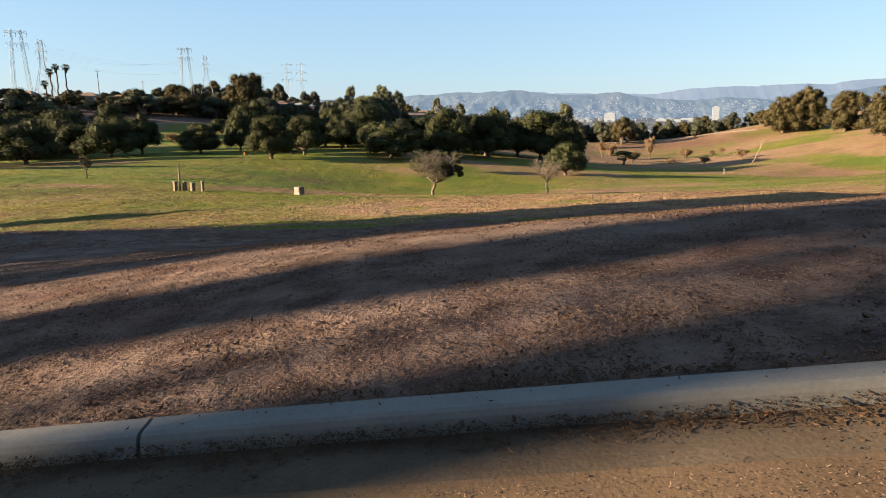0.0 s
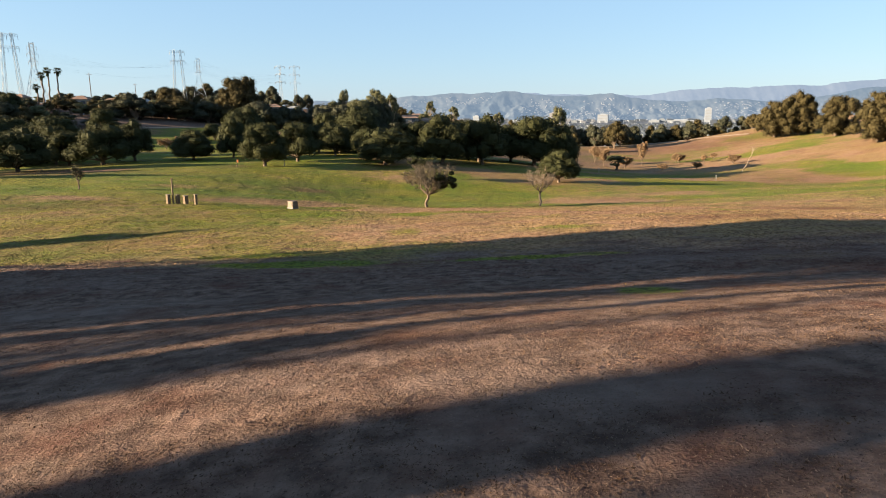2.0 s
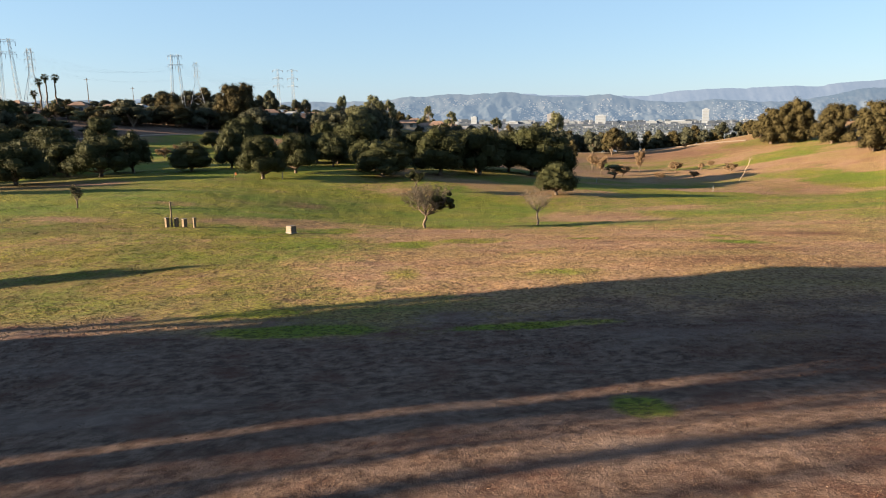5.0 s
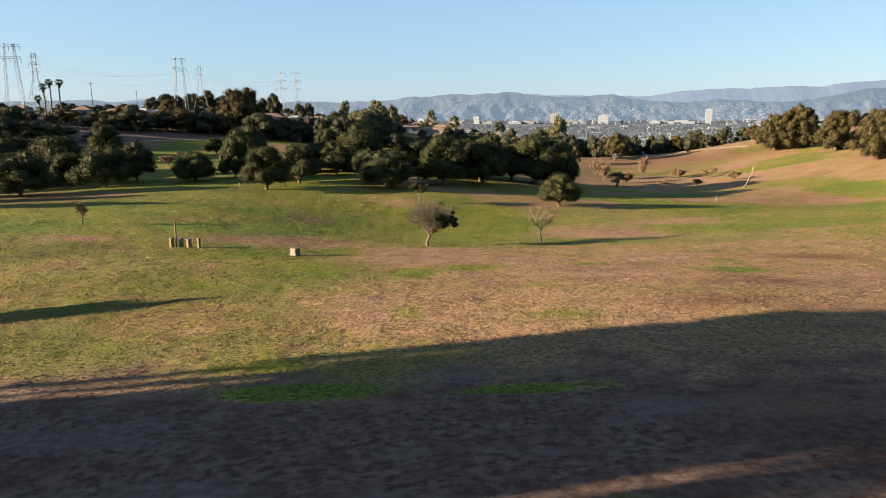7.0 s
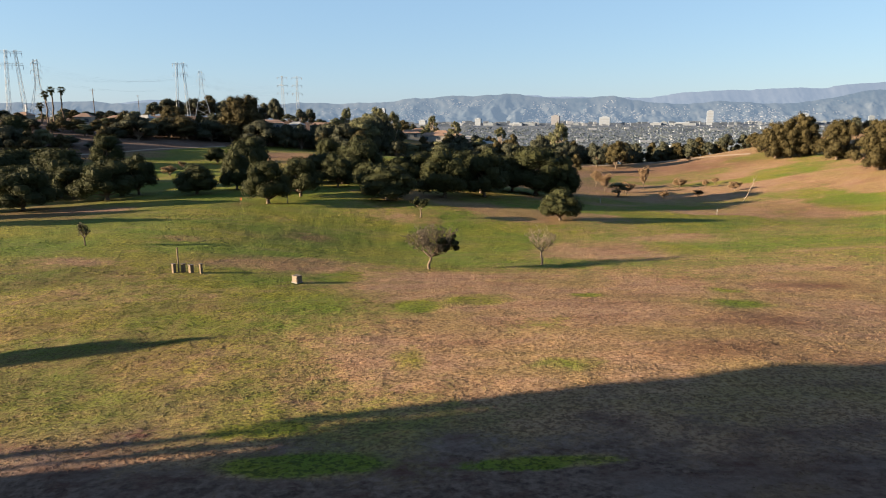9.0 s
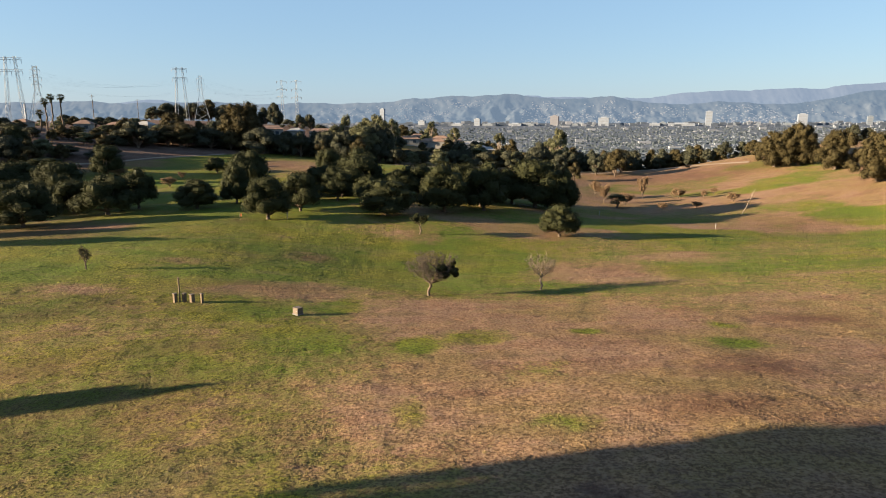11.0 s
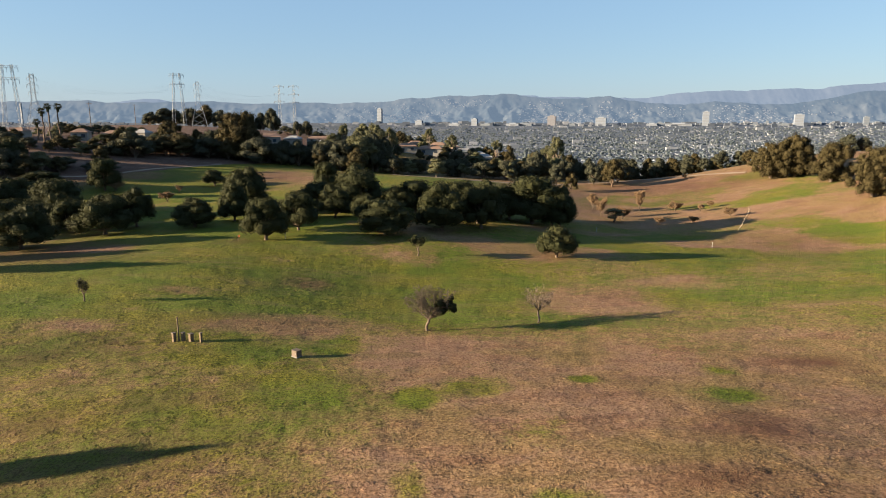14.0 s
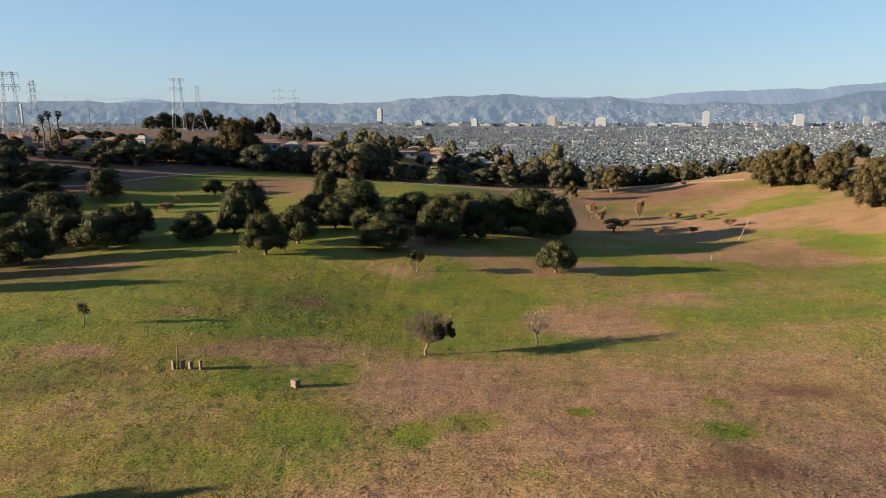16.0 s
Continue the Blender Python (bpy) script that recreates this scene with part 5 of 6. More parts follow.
PATH_DIRT = plain("pale_trodden_earth", (0.2, 0.15, 0.112), (0.3, 0.235, 0.178), 0.6, 0.95, 0.1, 0.3, 0.02)
path("hill_path", ((-108.5, 188.0), (-101.3, 189.0), (-94.5, 191.0), (-89.7, 198.0), (-86.3, 210.0), (-81.9, 217.0), (-75.6, 225.0), (-69.4, 236.0)), 1.5, PATH_DIRT, "pale dirt path across the slope")
path("lawn_path", ((-12.2, 243.0), (-1.8, 232.0), (9.7, 222.0), (21.7, 228.0), (33.9, 231.0), (46.5, 234.0), (58.6, 241.0)), 3.2, PATH_DIRT, "pale dirt path behind the oaks")
path("ridge_path", ((58.6, 242.0), (69.7, 244.0), (82.2, 250.0), (91.6, 246.0), (101.0, 243.0), (110.0, 235.0), (115.7, 230.0)), 2.4, PATH_DIRT, "pale dirt path along the ridge")

# ---- power line and palms on the far hill ----


def pylon(x, y, z, tall, turn, foot=8.0):
    """A lattice tower: four legs that draw in, braces, three pairs of arms."""
    ob = root("pylon", x, y, z, turn)
    levels = [0, 0.16, 0.32, 0.46, 0.58, 0.69, 0.79, 0.88, 0.95, 1.0]
    half = [foot / 2 * (1 - t * 1.35) if t < 0.6 else foot / 2 * 0.19 for t in levels]
    for sx, sy in ((1, 1), (1, -1), (-1, 1), (-1, -1)):
        leg = Soup()
        leg.tube([Vector((sx * h, sy * h, t * tall - (0.5 if t == 0 else 0))) for h, t in zip(half, levels)], [0.08] * len(levels), 4)
        new("leg", leg.mesh("leg", STEEL)).parent = ob
    bm = bmesh.new()
    for i in range(len(levels) - 1):
        z0, z1, a, b = levels[i] * tall, levels[i + 1] * tall, half[i], half[i + 1]
        for p, q in (((a, a), (b, -b)), ((a, -a), (b, b)), ((-a, a), (-b, -b)), ((-a, -a), (-b, b)),
                     ((a, a), (-b, b)), ((-a, a), (b, b)), ((a, -a), (-b, -b)), ((-a, -a), (b, -b))):
            rod(bm, (*p, z0), (*q, z1), 0.032, 0.032, 4)
    part("lattice", bm, STEEL, ob)
    for k, t in enumerate((0.69, 0.81, 0.93)):
        for s in (-1, 1):
            bm = bmesh.new()
            tip = (s * tall * (0.07 if k != 1 else 0.085), 0, t * tall)
            for dy in (-0.5, 0.5):
                rod(bm, (0, dy, t * tall + 1.4), tip, 0.05, 0.04, 4)
                rod(bm, (0, dy, t * tall), tip, 0.05, 0.04, 4)
            rod(bm, tip, (tip[0], 0, tip[2] - 1.4), 0.07, 0.06, 5)
            part("arm", bm, STEEL, ob)
    return tagged(ob, "tall grey steel lattice power pylon on the hill", "pylon", "pylons of the power line")


def portal_pylon(x, y, top, turn, wide=4.4):
    """Two slim lattice columns that lean together, tied by two long beams that carry the strings."""
    z = height(x, y)
    tall = top - z
    ob = root("portal_pylon", x, y, z, turn)
    for s in (-1, 1):
        bm = bmesh.new()
        steps = 13
        for k in range(steps):
            lo, hi = k / steps, (k + 1) / steps
            for dx, dy in ((-1, -1), (1, -1), (1, 1), (-1, 1)):
                p = [(s * wide * (0.72 - 0.34 * t) + dx * (0.75 - 0.35 * t), dy * (0.75 - 0.35 * t), t * tall - (0.5 if t == 0 else 0)) for t in (lo, hi)]
                rod(bm, p[0], p[1], 0.055, 0.055, 4)
                q = (s * wide * (0.72 - 0.34 * hi) - dy * dx * dx * (0.75 - 0.35 * hi), dx * (0.75 - 0.35 * hi), hi * tall)
                rod(bm, p[0], q, 0.035, 0.035, 4)
        part("column", bm, STEEL, ob)
    for t in (0.78, 0.95):
        bm = bmesh.new()
        for dz in (0, 0.8):
            rod(bm, (-wide * 0.95, 0, t * tall + dz), (wide * 0.95, 0, t * tall + dz), 0.07, 0.07, 4)
        for k in range(12):
            u = -wide * 0.95 + wide * 1.9 * k / 12
            rod(bm, (u, 0, t * tall + 0.8 * (k % 2)), (u + wide * 1.9 / 12, 0, t * tall + 0.8 * ((k + 1) % 2)), 0.035, 0.035, 4)
        beam = part("beam", bm, STEEL, ob)
        for u in (-0.92, -0.4, 0, 0.4, 0.92):
            bm = bmesh.new()
            rod(bm, (u * wide, 0, t * tall), (u * wide, 0, t * tall - 1.6), 0.09, 0.07, 6)
            part("insulator", bm, STEEL, beam)
    return tagged(ob, "tall grey portal pylon with two lattice columns on the hill", "pylon", "pylons of the power line")


def twin_pylon(x, y, top, turn, gap=8.0):
    """Two slim masts side by side, each with three short arms whose tips almost meet."""
    for s in (-1, 1):
        bx, by = x + s * gap / 2 * math.cos(radians(turn)), y + s * gap / 2 * math.sin(radians(turn))
        ob = root("mast_pylon", bx, by, height(bx, by), turn)
        rise = top - height(bx, by)
        bm = bmesh.new()
        for dx, dy in ((-1, -1), (1, -1), (1, 1), (-1, 1)):
            rod(bm, (dx * 1.2, dy * 1.2, -0.5), (dx * 0.35, dy * 0.35, rise), 0.08, 0.06, 4)
        for k in range(14):
            lo, hi = k / 14, (k + 1) / 14
            a, b = 1.2 - 0.85 * lo, 1.2 - 0.85 * hi
            for p, q in (((a, a), (b, -b)), ((-a, -a), (-b, b)), ((a, -a), (-b, -b)), ((-a, a), (b, b))):
                rod(bm, (*p, lo * rise), (*q, hi * rise), 0.035, 0.035, 4)
        part("mast", bm, STEEL, ob)
        for t in (0.66, 0.81, 0.96):
            for side in (-1, 1):
                bm = bmesh.new()
                rod(bm, (0, 0.35, t * rise), (side * 3.4, 0, t * rise + 0.3), 0.08, 0.06, 4)
                rod(bm, (0, -0.35, t * rise), (side * 3.4, 0, t * rise + 0.3), 0.08, 0.06, 4)
                rod(bm, (0, 0, t * rise + 1.1), (side * 3.4, 0, t * rise + 0.3), 0.06, 0.05, 4)
                arm = part("arm", bm, STEEL, ob)
                bm = bmesh.new()
                rod(bm, (side * 3.3, 0, t * rise + 0.3), (side * 3.3, 0, t * rise - 1.0), 0.13, 0.1, 6)
                part("insulator", bm, BARK, arm, "dark insulator string")
        tagged(ob, "slim grey mast pylon with three pairs of arms", "pylon", "pylons of the power line")


portal_pylon(-167.5, 280.0, 36.8, 12)
pylon(-161.8, 286.5, height(-161.8, 286.5), 33.6 - height(-161.8, 286.5), 20, 8.0)
portal_pylon(-138.6, 387.0, 40.8, 12, 4.2)
pylon(-127.4, 387.0, height(-127.4, 387.0), 36.2 - height(-127.4, 387.0), 20, 8.5)
twin_pylon(-92.2, 460.0, 38.0, 0, 9.8)


def cable(a, b, drop=5.0):
    """A thin cable that sags between two hanging points."""
    s = Soup()
    p, q = Vector(a), Vector(b)
    pts = [p.lerp(q, k / 10) - Vector((0, 0, drop * (1 - (k / 5 - 1) ** 2))) for k in range(11)]
    s.tube(pts, [0.014] * 11, 4)
    return tagged(new("power_cable", s.mesh("power_cable", STEEL)), "thin sagging cable between two pylons", "cable", "cables of the power line")


for u in (-4.9, 0, 4.9):
    cable((-167.5 + u, 280.0, 30.0), (-138.6 + u, 387.0, 34.0))
    cable((-138.6 + u, 387.0, 34.0), (-97.1 + 0.6 * u, 460.0, 30.0))
for z0, z1 in ((26.0, 29.5), (31.0, 34.0)):
    for u in (-2.3, 2.3):
        cable((-161.8 + u, 286.5, z0), (-127.4 + u, 387.0, z1))
        cable((-127.4 + u, 387.0, z1), (-87.3 + u, 460.0, z1))


def palm(seed, x, y, tall):
    rng = random.Random(seed)
    ob = root("fan_palm", x, y, height(x, y), rng.uniform(0, 360))
    s = Soup()
    limb(s, Vector((0, 0, -0.4)), Vector((rng.uniform(-0.5, 0.5), 0, tall - 1.2)), 0.32, 0.2, rng, 0.02, 8, 8)
    new("trunk", s.mesh("trunk", BARK, True)).parent = ob
    g = Soup()
    hub = Vector((0, 0, tall - 1.1))
    for k in range(60):
        a, up = rng.uniform(0, 6.283), math.asin(rng.uniform(-0.75, 0.98))
        out = Vector((math.cos(a) * math.cos(up), math.sin(a) * math.cos(up), math.sin(up)))
        side = out.cross(Vector((0, 0, 1))).normalized()
        stem = hub + out * rng.uniform(0.5, 0.9)
        for j in range(7):
            f = (j - 3) * 0.28
            d = (out * math.cos(f) + side * math.sin(f)).normalized()
            tip = stem + d * rng.uniform(0.7, 1.0) - Vector((0, 0, 0.1 + 0.12 * rng.random()))
            w = d.cross(Vector((0, 0, 1))) * 0.09
            n = len(g.v)
            g.v += [stem, (stem + tip) / 2 + w + Vector((0, 0, 0.06)), tip, (stem + tip) / 2 - w + Vector((0, 0, 0.06))]
            g.f.append((n, n + 1, n + 2, n + 3))
    for k in range(60):
        a = rng.uniform(0, 6.283)
        p = hub + Vector((math.cos(a) * 0.45, math.sin(a) * 0.45, -rng.uniform(0.2, 1.8)))
        g.leaf(p, Vector((math.cos(a), math.sin(a), 0.1)), 0.5, rng=rng)
    new("crown", g.mesh("crown", PALM_LEAF)).parent = ob
    return tagged(ob, "tall slender fan palm on the hill", "palm tree", "palms on the hill")


palm(1, -142.3, 252.0, 7.8)
palm(2, -137.9, 248.0, 12.3)
palm(3, -135.0, 247.0, 14.0)
palm(4, -132.5, 249.0, 14.3)


def utility_pole(x, y, tall):
    ob = root("utility_pole", x, y, height(x, y))
    bm = bmesh.new()
    rod(bm, (0, 0, -0.5), (0, 0, tall), 0.2, 0.13, 8)
    part("shaft", bm, BARK, ob)
    bm = bmesh.new()
    box(bm, (2.4, 0.14, 0.16), (0, 0, tall - 0.7))
    part("crossarm", bm, BARK, ob)
    return tagged(ob, "dark wooden utility pole on the hill", "utility pole")


utility_pole(-146.1, 300.0, 13.7)
utility_pole(-177.4, 420.0, 12.7)


def house(x, y, wide, deep, tall, turn, roof_material=TILE, wall_material=None):
    """A low house: walls, hipped or gabled roof, windows and a door."""
    z = height(x, y)
    ob = root("house", x, y, z, turn)
    bm = bmesh.new()
    box(bm, (wide, deep, tall + 3), (0, 0, tall / 2 - 1.5))
    part("wall", bm, wall_material or STUCCO, ob)
    bm = bmesh.new()
    e, up = 0.5, deep * 0.22
    a = [bm.verts.new(p) for p in ((-wide / 2 - e, -deep / 2 - e, tall), (wide / 2 + e, -deep / 2 - e, tall), (wide / 2 + e, deep / 2 + e, tall), (-wide / 2 - e, deep / 2 + e, tall))]
    r = [bm.verts.new((-wide / 2 + deep * 0.3, 0, tall + up)), bm.verts.new((wide / 2 - deep * 0.3, 0, tall + up))]
    for f in ((a[0], a[1], r[1], r[0]), (a[1], a[2], r[1]), (a[2], a[3], r[0], r[1]), (a[3], a[0], r[0]), (a[3], a[2], a[1], a[0])):
        bm.faces.new(f)
    bmesh.ops.recalc_face_normals(bm, faces=bm.faces)
    part("roof", bm, roof_material, ob)
    n = max(2, int(wide / 4))
    for k in range(n):
        bm = bmesh.new()
        box(bm, (1.5, 0.12, 1.3), (-wide / 2 + wide * (k + 0.5) / n, -deep / 2 - 0.02, tall * 0.55))
        part("window", bm, GLASS, ob)
    bm = bmesh.new()
    box(bm, (0.12, 1.6, 1.3), (-wide / 2 - 0.02, 0, tall * 0.55))
    part("window", bm, GLASS, ob)
    return tagged(ob, "low pale stuccoed house among trees", "house", "houses on the hill")


house(-134.6, 268.0, 5.9, 6.5, 3.0, 12, TILE)
house(-117.9, 285.0, 6.1, 6.5, 3.2, -8, GREY_ROOF)
house(-125.3, 274.0, 5.9, 6.5, 2.8, 5, TILE)
house(-68.5, 300.0, 9.6, 6.5, 3.6, 10, TILE)
house(-57.9, 300.0, 6.5, 6.5, 3.6, -5, GREY_ROOF)
house(-47.0, 305.0, 11.3, 6.5, 3.6, 8, TILE)
house(-154.4, 262.0, 5.0, 6.0, 2.4, 0, TILE)
house(-86.8, 282.0, 9.7, 6.5, 2.8, 0, TILE)
house(-78.0, 286.0, 7.0, 6.0, 2.8, 4, GREY_ROOF)
house(-60.0, 272.0, 7.5, 5.5, 2.8, 4, TILE)
house(-3.8, 330.0, 7.0, 6.0, 2.8, 5, TILE)
house(7.8, 345.0, 7.7, 6.0, 2.8, -10, TILE)
house(15.3, 350.0, 7.8, 6.0, 2.8, 10, TILE)
house(29.6, 380.0, 10.4, 6.0, 3.6, 5, GREY_ROOF)
house(43.0, 400.0, 9.9, 6.0, 4.2, 0, TILE)
house(55.7, 370.0, 10.1, 6.0, 4.2, 10, TILE)
house(60.9, 430.0, 8.0, 6.0, 4.2, 0, TILE)
house(97.6, 420.0, 7.8, 6.0, 4.2, 0, GREY_ROOF)
house(121.3, 440.0, 10.9, 6.0, 4.2, 5, TILE)
house(31.9, 460.0, 9.7, 6.0, 4.2, 0, GREY_ROOF)
house(195.2, 280.0, 10.4, 6.0, 4.2, 0, TILE)
house(152.4, 420.0, 10.4, 6.0, 4.2, 0, GREY_ROOF)
house(137.4, 430.0, 10.7, 6.0, 4.2, 5, TILE)
house(-7.7, 316.0, 8.6, 6.5, 2.8, 6, TILE)
house(3.3, 318.0, 11.3, 6.5, 2.8, -6, TILE)
house(20.3, 330.0, 8.4, 6.5, 3.4, 4, GREY_ROOF)
house(28.8, 322.0, 8.8, 6.5, 3.4, 0, GREY_ROOF)
house(39.9, 318.0, 6.5, 6.5, 3.4, 10, TILE)
house(48.1, 330.0, 7.9, 6.5, 3.4, -8, TILE)
house(-44.5, 300.0, 6.3, 6.5, 2.8, 6, GREY_ROOF)
house(-34.7, 306.0, 8.2, 6.5, 2.8, 0, TILE)

# ---- the town on the plain ----


def town(seed, count):
    rng = np.random.default_rng(seed)
    v, f = [], []
    y = 950 + 3300 * rng.random(count) ** 1.35
    x = (rng.random(count) * 1.9 - 0.75) * y
    keep = wave(x, y * 2.5, 240, 6.1) + 0.5 * wave(x, y * 3, 90, 6.2) + rng.normal(0, 0.25, count) > -0.12
    x, y = x[keep], y[keep]
    count = len(x)
    z = heights(x, y)
    corner = np.array([(sx, sy, sz) for sz in (0, 1) for sx, sy in ((-1, -1), (1, -1), (1, 1), (-1, 1))], float)
    quads = np.array([(4, 5, 6, 7), (0, 1, 5, 4), (1, 2, 6, 5), (2, 3, 7, 6), (3, 0, 4, 7)])
    big = rng.random(count) < 0.03 * (y > 1800) + 0.2 * smooth(3000, 4100, y)
    w = np.where(big, rng.uniform(8, 22, count), rng.uniform(2.0, 4.6, count))
    h = np.where(big, rng.uniform(5, 12, count) + 9 * rng.random(count) ** 3 * smooth(3000, 4100, y), rng.uniform(1.2, 3.2, count))
    d = rng.uniform(2.5, 6, count)
    co = corner[None] * np.stack([w, d, h + 3], 1)[:, None] + np.stack([x, y, z - 3], 1)[:, None]
    fa = quads[None] + 8 * np.arange(count)[:, None, None]
    ob = sheet("town_buildings", co.reshape(-1, 3), fa.reshape(-1, 4), HAZY_TOWN_WALL, smooth_shade=False)
    return tagged(ob, "many pale low town buildings on the plain", "town", kind="stuff")


def town_trees(seed, count):
    rng = np.random.default_rng(seed)
    y = 900 + 2700 * rng.random(count) ** 1.35
    x = (rng.random(count) * 1.9 - 0.75) * y
    z = heights(x, y)
    ring = np.array([(math.cos(a), math.sin(a)) for a in np.arange(6) * math.pi / 3])
    base = np.concatenate([np.c_[ring * 0.7, np.zeros(6)], np.c_[ring * 0.75, np.full(6, 0.95)]])
    quads = [(i * 6 + j, i * 6 + (j + 1) % 6, i * 6 + 6 + (j + 1) % 6, i * 6 + 6 + j) for i in range(1) for j in range(6)] + [(6, 7, 8, 9), (6, 9, 10, 11)]
    quads = np.array(quads)
    r, h = rng.uniform(3, 7.5, count), rng.uniform(3, 6, count)
    co = base[None] * np.stack([r, r, h], 1)[:, None] * rng.uniform(0.8, 1.2, (count, 12, 1)) + np.stack([x, y, z - 0.5], 1)[:, None]
    fa = quads[None] + 12 * np.arange(count)[:, None, None]
    ob = sheet("town_trees", co.reshape(-1, 3), fa.reshape(-1, 4), HAZY_TOWN_TREE, smooth_shade=False)
    return tagged(ob, "dark tree crowns between the town's roofs", "trees", kind="stuff")


town(4, 24000)
town_trees(5, 15000)

# wall colours shifted towards blue, standing in for haze over the town
TOWER_PALE = plain("hazy_pale_tower_wall", (0.155, 0.182, 0.225), (0.195, 0.222, 0.265), 0.05, 0.8)
TOWER_GREY = plain("hazy_grey_tower_wall", (0.095, 0.118, 0.15), (0.13, 0.155, 0.19), 0.05, 0.7)
TOWER_BROWN = plain("hazy_brown_tower_wall", (0.13, 0.132, 0.15), (0.165, 0.165, 0.185), 0.05, 0.8)
BAND = plain("tower_window_band", (0.12, 0.132, 0.147), (0.15, 0.162, 0.177), 0.1, 0.3, 0.5)


def tower(x, y, wide, tall, material):
    z = height(x, y)
    ob = root("tower_block", x, y, z, -20)
    bm = bmesh.new()
    box(bm, (wide, wide * 0.7, tall + 6), (0, 0, tall / 2 - 3))
    part("wall", bm, material, ob)
    bm = bmesh.new()
    box(bm, (wide * 0.5, wide * 0.35, 5), (0, 0, tall + 2.4))
    part("roof_house", bm, material, ob)
    rows = max(2, int(tall / 9))
    for k in range(rows):
        bm = bmesh.new()
        box(bm, (wide * 0.9, wide * 0.72, 2.4), (0, 0, tall * (k + 0.6) / (rows + 0.2)))
        part("window_band", bm, BAND, ob)
    return tagged(ob, "tall flat roofed tower block in the town", "building", "tower blocks of the town")


tower(-271, 4250, 29, 93, TOWER_PALE)
tower(303, 3900, 34, 39, TOWER_PALE)
tower(191, 3900, 67, 12, TOWER_PALE)
tower(369, 3900, 74, 12, TOWER_GREY)
tower(528, 3900, 74, 12, TOWER_PALE)
tower(756, 3900, 47, 55, TOWER_BROWN)
tower(875, 3900, 40, 12, TOWER_GREY)
tower(911, 3900, 34, 13, TOWER_PALE)
tower(1046, 3900, 60, 46, TOWER_PALE)
tower(1156, 3900, 27, 12, TOWER_GREY)
tower(1396, 3900, 34, 19, TOWER_GREY)
tower(1349, 3900, 60, 12, TOWER_PALE)
tower(1506, 3900, 148, 12, TOWER_PALE)
tower(1668, 3900, 37, 81, TOWER_PALE)
tower(1819, 3900, 20, 12, TOWER_GREY)
tower(1965, 3900, 20, 12, TOWER_GREY)
tower(2220, 4250, 18, 19, TOWER_GREY)
tower(2227, 3900, 50, 65, TOWER_PALE)
tower(2563, 4250, 26, 12, TOWER_GREY)
tower(2663, 4250, 44, 12, TOWER_GREY)
tower(2634, 3900, 30, 52, TOWER_GREY)
tower(2943, 4250, 44, 12, TOWER_GREY)
tower(2142, 3900, 47, 12, TOWER_GREY)
tower(-2494, 4250, 11, 123, TOWER_PALE)
tower(-20, 3900, 40, 29, TOWER_PALE)
tower(602, 3900, 81, 12, TOWER_GREY)

# ---- the ranges behind the town ----


def ridge(name, xs, tops, y0, depth, material, label, seed, foot=-60, rough=0.26):
    """A mountain range: a smooth crest line with spurs and gullies running down to the plain."""
    cols, rows = 1100, 44
    x = np.linspace(-4200, 4200, cols)
    crest = np.interp(x, xs, tops)
    kern = np.hanning(31)
    crest = np.convolve(np.pad(crest, 15, mode="edge"), kern / kern.sum(), "valid")
    crest = crest + wave(x, x * 0, 240, seed + 0.6) * 9 + wave(x, x * 0, 70, seed + 0.7) * 5
    t = np.linspace(0, 1, rows)
    xx, tt = np.meshgrid(x, t)
    yy = y0 + depth * tt
    bent = xx + 60 * wave(xx, yy, 300, seed + 0.25)
    spur = 0.5 + 0.4 * wave(bent + 0.3 * yy, yy, 380, seed + 0.2) + 0.6 * np.abs(wave(bent, 1.3 * yy, 210, seed + 0.3)) + 0.3 * wave(bent, 1.6 * yy, 90, seed + 0.4) + 0.16 * wave(xx, 1.5 * yy, 40, seed + 0.5)
    prof = tt ** 0.75
    zz = foot + (crest[None] - foot) * (prof - rough * spur * np.sin(tt * math.pi))
    zz = np.where(tt >= 0.999, crest[None], zz)
    ob = sheet(name, np.stack([xx.ravel(), yy.ravel(), zz.ravel()], 1), grid_faces(rows, cols), material)
    return tagged(ob, label, "mountains", kind="structure")


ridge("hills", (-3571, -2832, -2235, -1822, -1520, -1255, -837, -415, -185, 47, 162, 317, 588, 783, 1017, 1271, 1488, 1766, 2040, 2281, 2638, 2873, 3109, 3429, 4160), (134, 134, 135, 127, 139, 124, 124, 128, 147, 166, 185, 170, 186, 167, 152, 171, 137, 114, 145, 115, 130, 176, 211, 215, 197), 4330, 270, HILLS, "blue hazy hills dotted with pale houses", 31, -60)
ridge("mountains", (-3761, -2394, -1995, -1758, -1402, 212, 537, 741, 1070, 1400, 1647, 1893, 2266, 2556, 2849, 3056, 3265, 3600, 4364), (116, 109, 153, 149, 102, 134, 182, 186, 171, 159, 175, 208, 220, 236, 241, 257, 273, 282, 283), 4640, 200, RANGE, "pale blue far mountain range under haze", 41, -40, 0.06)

# ---- turf and litter ----


def fan(rng, count, near, far, half, power=1.0):
    """Random places ahead, between two distances; power under 1 puts more of them near."""
    r = np.sqrt(near ** 2 + (far ** 2 - near ** 2) * rng.random(count) ** (1 / power))
    a = np.radians(rng.uniform(-half, half, count) + 1.5)
    return np.sin(a) * r, np.cos(a) * r


